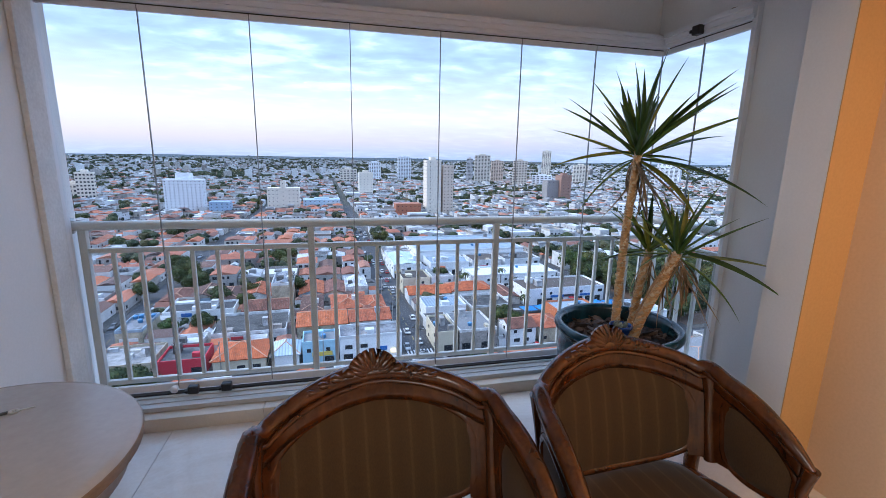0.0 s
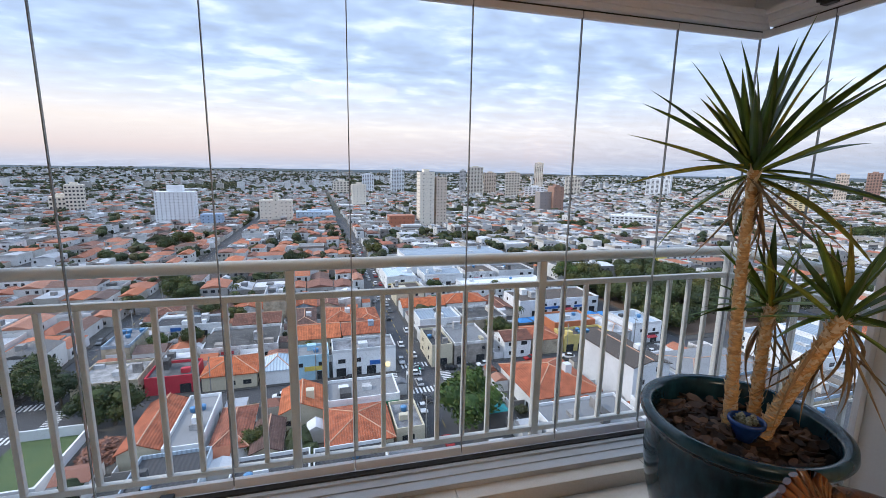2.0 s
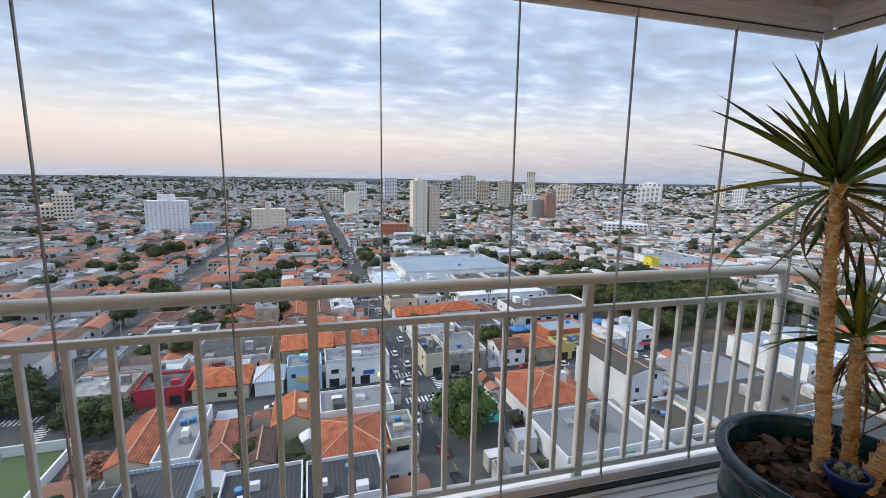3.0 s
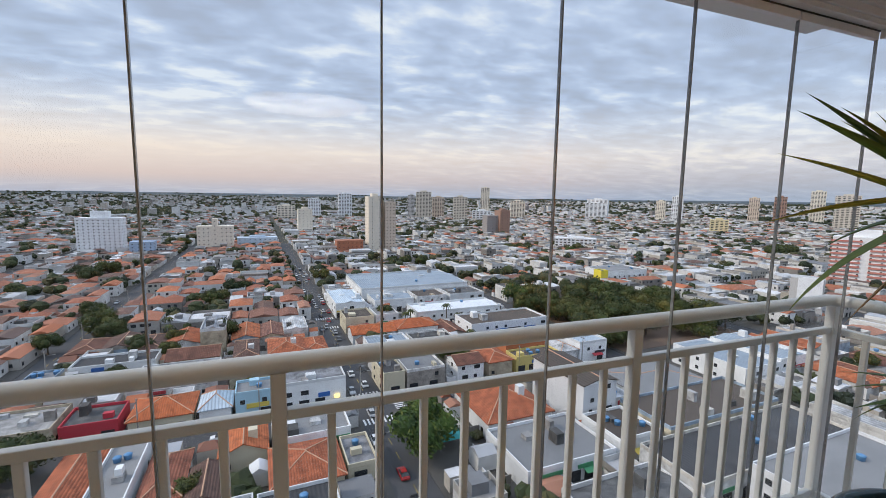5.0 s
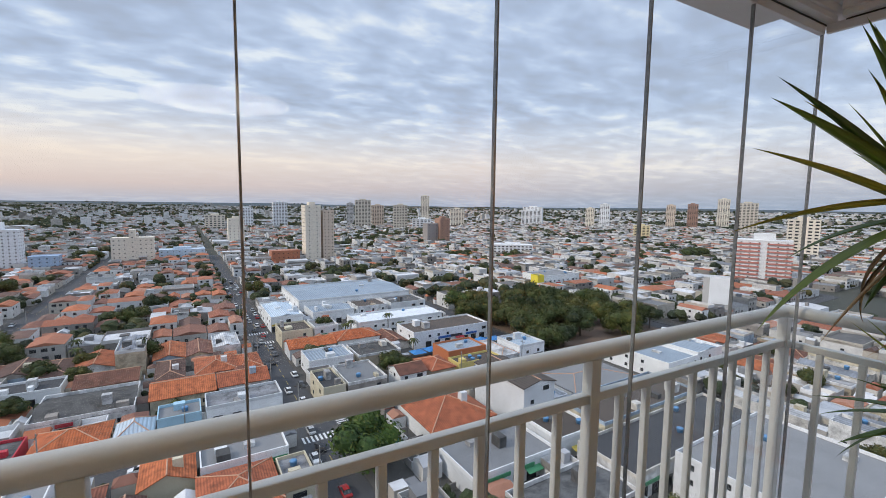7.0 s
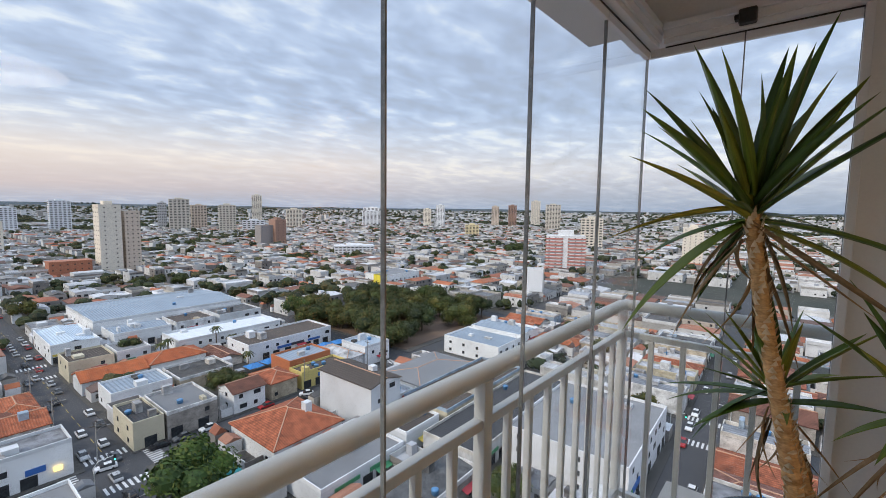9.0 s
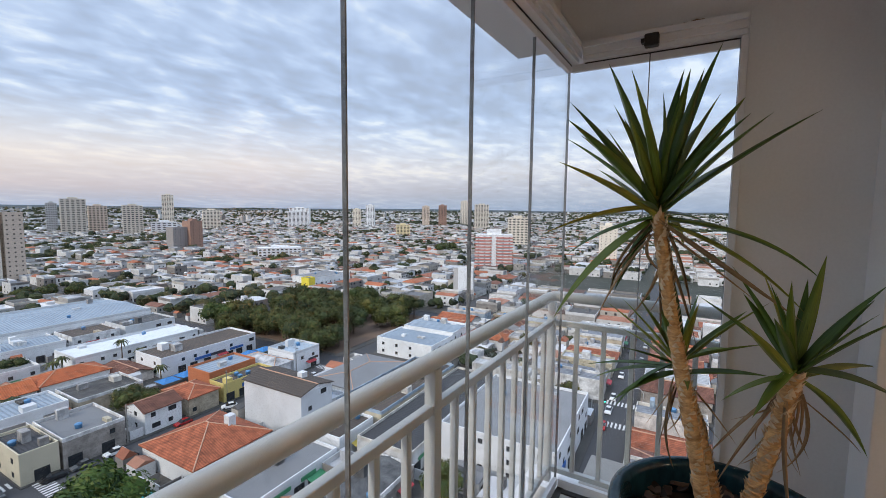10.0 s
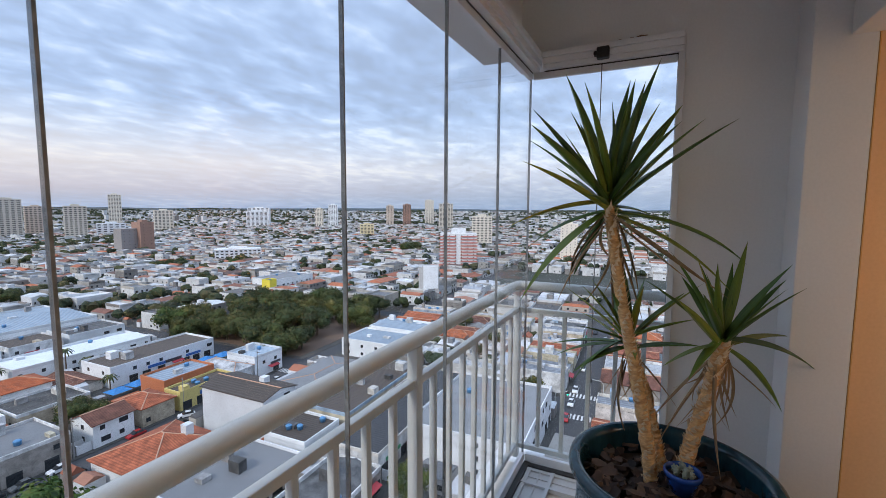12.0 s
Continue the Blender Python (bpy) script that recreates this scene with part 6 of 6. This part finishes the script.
# ---- cars ----
def car_set():
    prof = [(-2.1, 0.30), (-2.15, 0.62), (-2.0, 0.86), (-1.2, 0.93), (0.75, 0.95), (1.75, 0.80), (2.08, 0.62), (2.1, 0.32)]
    cab = [(-1.75, 0.90), (-1.35, 1.38), (-0.9, 1.46), (0.25, 1.45), (0.95, 0.92)]

    def side(pts, w0, w1):
        b = Build()
        n = len(pts)
        top = max(z for _, z in pts)
        v = [(sg * (w0 if z < top - 0.2 else w1), y, z) for sg in (-1, 1) for y, z in pts]
        b.add(v, [tuple(range(n)), tuple(reversed(range(n, 2 * n)))] + [(i, i + n, (i + 1) % n + n, (i + 1) % n) for i in range(n)])
        return b

    wheel = Build()
    wheel.lathe([(0, -0.1), (0.24, -0.1), (0.32, -0.08), (0.32, 0.08), (0.24, 0.1), (0, 0.1)], 14)
    wheel = wheel.mesh("wheel", BLACK)
    glass = side(cab, 0.78, 0.62)
    roof = Build()
    roof.box(-0.60, -1.1, 1.44, 0.60, 0.22, 1.49)
    out = []
    for name, c in (("white", (0.72, 0.72, 0.72)), ("silver", (0.42, 0.43, 0.44)), ("black", (0.02, 0.02, 0.022)), ("grey", (0.13, 0.135, 0.14)), ("red", (0.35, 0.03, 0.03))):
        paint = plain(name + "_car_paint", c, 0.25)
        out.append((name, side(prof, 0.88, 0.80).mesh("body", paint), glass.mesh("windows", WINDOWDARK), roof.mesh("roof", paint), wheel, paint))
    return out


CARS = car_set()


def car(u, v, turn, k):
    name, body, glass, roof, wheel, paint = CARS[k % 5]
    t = thing("car", name + " hatchback car on the asphalt street", "car", town(u, v, -0.145, turn), "cars in the streets")
    put("body", body, paint, t)
    put("windows", glass, WINDOWDARK, t)
    put("roof", roof, paint, t)
    for x in (-0.78, 0.78):
        for y in (-1.3, 1.3):
            put("wheel", wheel, BLACK, t, at=pose(x, y, 0.32, 0, 90))


def traffic():
    r = random.Random(15)
    pick = (0, 0, 1, 2, 3, 0, 1, 2, 0, 4)
    for v in range(-80, 250, 9):
        for x in (-3.3, 3.3):
            if r.random() < 0.55 and min(abs(v - s) for s in VS) > 8:
                car(x, v + r.uniform(-2, 2), 0 if x > 0 else 180, r.choice(pick))
        if r.random() < 0.5:
            car(r.choice((-1.1, 1.1)), v + 4, 0, r.choice(pick))
    for u in list(range(-84, 90, 8)):
        for y in (-2.6, 2.6):
            if r.random() < 0.42 and abs(u) > 9:
                car(u + r.uniform(-1, 1), y, 90, r.choice(pick))
    for u in (-92,):
        for v in range(-60, 160, 9):
            if r.random() < 0.6 and min(abs(v - s) for s in VS) > 8:
                car(u + r.choice((-3.2, 3.2)), v, 180, r.choice(pick))
    for u in range(70, 200, 10):
        if r.random() < 0.6:
            car(u, -96 + r.choice((-2.4, 2.4)), 90, r.choice(pick))
    for u, v, a, k in ((-1.5, 1.5, 80, 0), (20, 2.2, 90, 0), (9, 2.4, 90, 2), (14, 2.4, 90, 3), (48, 1, 60, 0), (60, -14, 20, 0), (61, -19, 10, 1), (63, -24, 15, 3)):
        car(u, v, a, k)


traffic()


def crosswalks():
    bars = Build()
    bars.box(-0.25, -1.5, 0, 0.25, 1.5, 0.006)
    me = bars.mesh("stripe", ROADPAINT)
    for cu, cv, along in ((0, -7.5, "u"), (0, 7.5, "u"), (-7.5, 0, "v"), (7.5, 0, "v"), (0, 76.5, "u"), (0, 91.5, "u"), (-92, 7, "u"), (-92, -7, "u"), (-85, 0, "v"), (100, -103, "u"), (107, -96, "v"), (92.5, -96, "v"), (100, -7, "u"), (85, 0, "v")):
        t = thing("crosswalk", "worn white zebra stripes on the asphalt", "crosswalk", town(cu, cv, -0.14, 0 if along == "u" else 90), kind="structure")
        for i in range(8):
            put("stripe", me, ROADPAINT, t, at=pose(-3.6 + i * 1.03, 0, 0))
    for u in (0, -92):
        t = thing("lane_marking", "worn yellow dashes along the street", "road marking", town(u, 0, -0.142), kind="structure")
        d = Build()
        d.box(-0.07, -1.5, 0, 0.07, 1.5, 0.005)
        dm = d.mesh("dash", shade("yellow_road_paint", 0.45, 0.33, 0.08))
        for k in range(-16, 42):
            if min(abs(k * 6 - s) for s in VS) > 9:
                put("dash", dm, YELLOW, t, at=pose(0, k * 6, 0))


crosswalks()


def poles():
    grey = plain("concrete_pole", (0.30, 0.29, 0.27), 0.9)
    p = Build()
    p.tube([(0, 0, -0.1), (0, 0, 9.5)], [0.17, 0.11], 8)
    pm = p.mesh("shaft", grey)
    a = Build()
    a.box(-1.1, -0.06, 8.7, 1.1, 0.06, 8.85)
    am = a.mesh("crossarm", BRANCH)
    l = Build()
    l.tube([(0, 0, 7.4), (0.9, 0, 8.1), (2.0, 0, 8.2)], 0.04, 6)
    l.box(1.9, -0.12, 8.12, 2.6, 0.12, 8.24)
    lm = l.mesh("lamp_arm", grey)
    spots = [(s * 5.2, v) for v in range(-84, 250, 28) for s in (-1,)] + [(u, 4.9) for u in range(-80, 86, 26)] + [(-86.5, v) for v in range(-70, 150, 30)]
    for u, v in spots:
        if min(abs(v - s) for s in VS) < 3 and abs(u) < 6:
            continue
        t = thing("street_pole", "concrete power pole with crossarm and street lamp", "pole", town(u, v), "power poles")
        put("shaft", pm, grey, t)
        put("crossarm", am, BRANCH, t, at=pose(0, 0, 0, 0, 0, 0 if abs(u) < 6 or u < -85 else 90))
        put("lamp_arm", lm, grey, t, at=pose(0, 0, 0, 0, 0, 0 if abs(u) < 6 or u < -85 else -90))
    for off in (-0.9, 0, 0.9):
        w = Build()
        for k in range(-84, 220, 28):
            w.tube([(-5.2 + off, k + 28 * q / 6, 8.95 - 0.5 * (1 - (q / 3 - 1) ** 2)) for q in range(7)], 0.02, 4, caps=False)
        t = tagged(put("power_line", w, BLACK, at=TOWN), "thin black overhead power lines along the street", "cable", "power lines")


poles()


# the square full of trees
def square():
    b = Build()
    b.box(US[4] + HALF + 1.8, VS[2] + 7, 0.002, US[5] - HALF - 1.8, VS[3] - 7, 0.12)
    tagged(put("square_ground", b, plain("bare_earth", (0.15, 0.10, 0.07), 0.95), at=TOWN), "bare earth of the tree-filled square", "ground", kind="structure")
    r = random.Random(5)
    for i in range(80):
        u, v = r.uniform(US[4] - 2, US[5] - 4), r.uniform(VS[2] + 10, VS[3] - 6)
        q = r.choice((3.8, 4.8, 5.6, 6.4, 7.4, 8.6))
        tree(u, v, q, q * 0.9 + r.uniform(2.5, 8), i, r.uniform(0, 360), "trees of the square", "tall leafy tree in the town square")


square()


# ---- the town farther off ----
def far_town():
    r = random.Random(77)
    wall, tile, flat, trees, panes = FAR
    inv = TOWN.inverted()
    n = 0
    for i in range(36000):
        dist = 500 + 3500 * r.random() ** 1.25
        az = r.uniform(-1.05, 1.75)
        x, y = dist * math.sin(az), dist * math.cos(az)
        p = inv @ Vector((x, y, GZ))
        u, v = p.x, p.y
        if -1085 < u < 1255 and -350 < v < 1030 and not (v < -60 and u < 100):
            continue
        if VS[0] < v < -60 and US[0] < u < 100:
            continue
        q, gz = TOWN, GZ + rising(dist)
        patch = noise.noise((x / 260.0, y / 260.0, 3.1))
        if patch > 0.26 or r.random() < (0.27 if dist < 1500 else 0.17):
            s = r.uniform(3, 6.5) * (1 + dist / 5200)
            c = q @ Vector((u, v, s * 0.8 + gz - GZ))
            for k in range(3 if dist < 1400 else 2):
                o = Vector((r.uniform(-1, 1) * s * 0.8, r.uniform(-1, 1) * s * 0.8, r.uniform(-0.2, 0.35) * s))
                vv, ff = ball(tuple(c + o), s * r.uniform(0.5, 0.8), 0.75, 6, 4)
                vv = [(a + r.uniform(-1, 1) * s * 0.12, e + r.uniform(-1, 1) * s * 0.12, g + r.uniform(-1, 1) * s * 0.1) for a, e, g in vv]
                trees.add(vv, ff)
            continue
        w, d = r.uniform(7, 16), r.uniform(8, 20)
        h = r.choice((3.2, 3.5, 4, 6, 6.5))
        big = r.random() < (0.10 if p.x < 0 else 0.2)
        if big:
            w, d, h = w * 2, d * 1.7, h + 2
        if r.random() < 0.012:
            h, w, d = r.uniform(12, 26), 16, 14
        red = r.random() < (0.4 if p.x < 40 else 0.2) * (0.8 if dist < 900 else 0.4) and not big and h < 10
        cs = [q @ Vector((u + sx * w / 2, v + sy * d / 2, 0)) for sx, sy in ((-1, -1), (1, -1), (1, 1), (-1, 1))]
        low = [(c.x, c.y, gz - 0.8) for c in cs]
        topv = [(c.x, c.y, gz + h) for c in cs]
        wall.add(low + topv, [(0, 1, 5, 4), (1, 2, 6, 5), (2, 3, 7, 6), (3, 0, 4, 7)])
        mid = [((topv[a][0] + topv[c][0]) / 2, (topv[a][1] + topv[c][1]) / 2, gz + h + (1.7 if red else 0.8)) for a, c in ((0, 1), (3, 2))]
        (tile if red else flat).add(topv + mid, [(0, 4, 5, 3), (4, 1, 2, 5), (0, 1, 4), (3, 5, 2)])
    tagged(put("far_houses", wall, FARWALL), "low white houses spread to the horizon", "houses", kind="stuff")
    tagged(put("far_tile_roofs", tile, FARTILE), "clay tile roofs of distant houses", "roofs", kind="stuff")
    tagged(put("far_flat_roofs", flat, FARFLAT), "pale flat roofs of distant buildings", "roofs", kind="stuff")
    tagged(put("far_windows", panes, WINDOWDARK), "dark windows and doors of the lower houses", "windows", kind="stuff")
    tagged(put("far_trees", trees, FARFOLIAGE), "dark clumps of distant trees", "trees", kind="stuff")


far_town()


def hills():
    """Two low ridges on the horizon, and groves on the plain before them."""
    b = Build()
    woods = Build()
    r = random.Random(2)
    for ring, (dist, amp, top) in enumerate(((4350, 14, 46), (4750, 34, 52))):
        n = 200
        v = []
        for i in range(n + 1):
            az = -1.3 + 3.3 * i / n
            h = amp * (0.55 + 0.9 * noise.noise((az * 3.0, ring * 7.3, 0.4)) + 0.25 * noise.noise((az * 14, ring, 2.0)))
            x, y = dist * math.sin(az), dist * math.cos(az)
            z = GZ + top + h * 0.6
            v += [(x * 0.97, y * 0.97, GZ + 30), (x, y, z), (x * 1.04, y * 1.04, GZ - 1)]
            for k in range(max(0, int((noise.noise((az * 9.0, ring * 3.0, 8.0)) - 0.1) * 40))):
                e = az + r.uniform(-0.01, 0.01)
                vv, ff = ball((dist * 0.995 * math.sin(e), dist * 0.995 * math.cos(e), z - 4 + r.uniform(-3, 2)), r.uniform(5, 10), 0.8, 6, 4)
                woods.add([(p + r.uniform(-2, 2), q + r.uniform(-2, 2), w + r.uniform(-2, 2)) for p, q, w in vv], ff)
        b.add(v, [(3 * i + k, 3 * i + 3 + k, 3 * i + 4 + k, 3 * i + 1 + k) for i in range(n) for k in (0, 1)], 0, True)
    for i in range(420):
        d, az = 2200 + 2000 * r.random(), r.uniform(-1.1, 1.75)
        x, y = d * math.sin(az), d * math.cos(az)
        if noise.noise((x / 300.0, y / 420.0, 5.0)) > 0.08:
            s = r.uniform(6, 12)
            vv, ff = ball((x, y, GZ + rising(d) + s * 0.6), s, 0.8, 6, 4)
            woods.add([(p + r.uniform(-2, 2), q + r.uniform(-2, 2), w + r.uniform(-2, 2)) for p, q, w in vv], ff)
    tagged(put("hills", b, HILL), "low wooded ridges along the horizon, tinted with distance haze", "hills", kind="stuff")
    tagged(put("woods", woods, FARFOLIAGE), "dark groves before the far ridges", "trees", kind="stuff")


hills()


def billboard():
    t = thing("office_building", "grey striped office building with blank white billboard", "building", town(226, 13, 0, 26), "town buildings")
    b = Build()
    b.box(-6, -5, -0.2, 6, 8, 20)
    put("wall", b, TG, t)
    for i in range(5):
        b = Build()
        b.box(-5.5 + i * 2.3, -5.2, 1, -4.6 + i * 2.3, -5, 19.5)
        put("pilaster", b, TW, t)
    b = Build()
    b.box(-6.6, -4.5, 6, -6.1, 5, 20.5)
    put("billboard_panel", b, shade("blank_white", 0.80, 0.82, 0.84), t, "blank white billboard")


billboard()
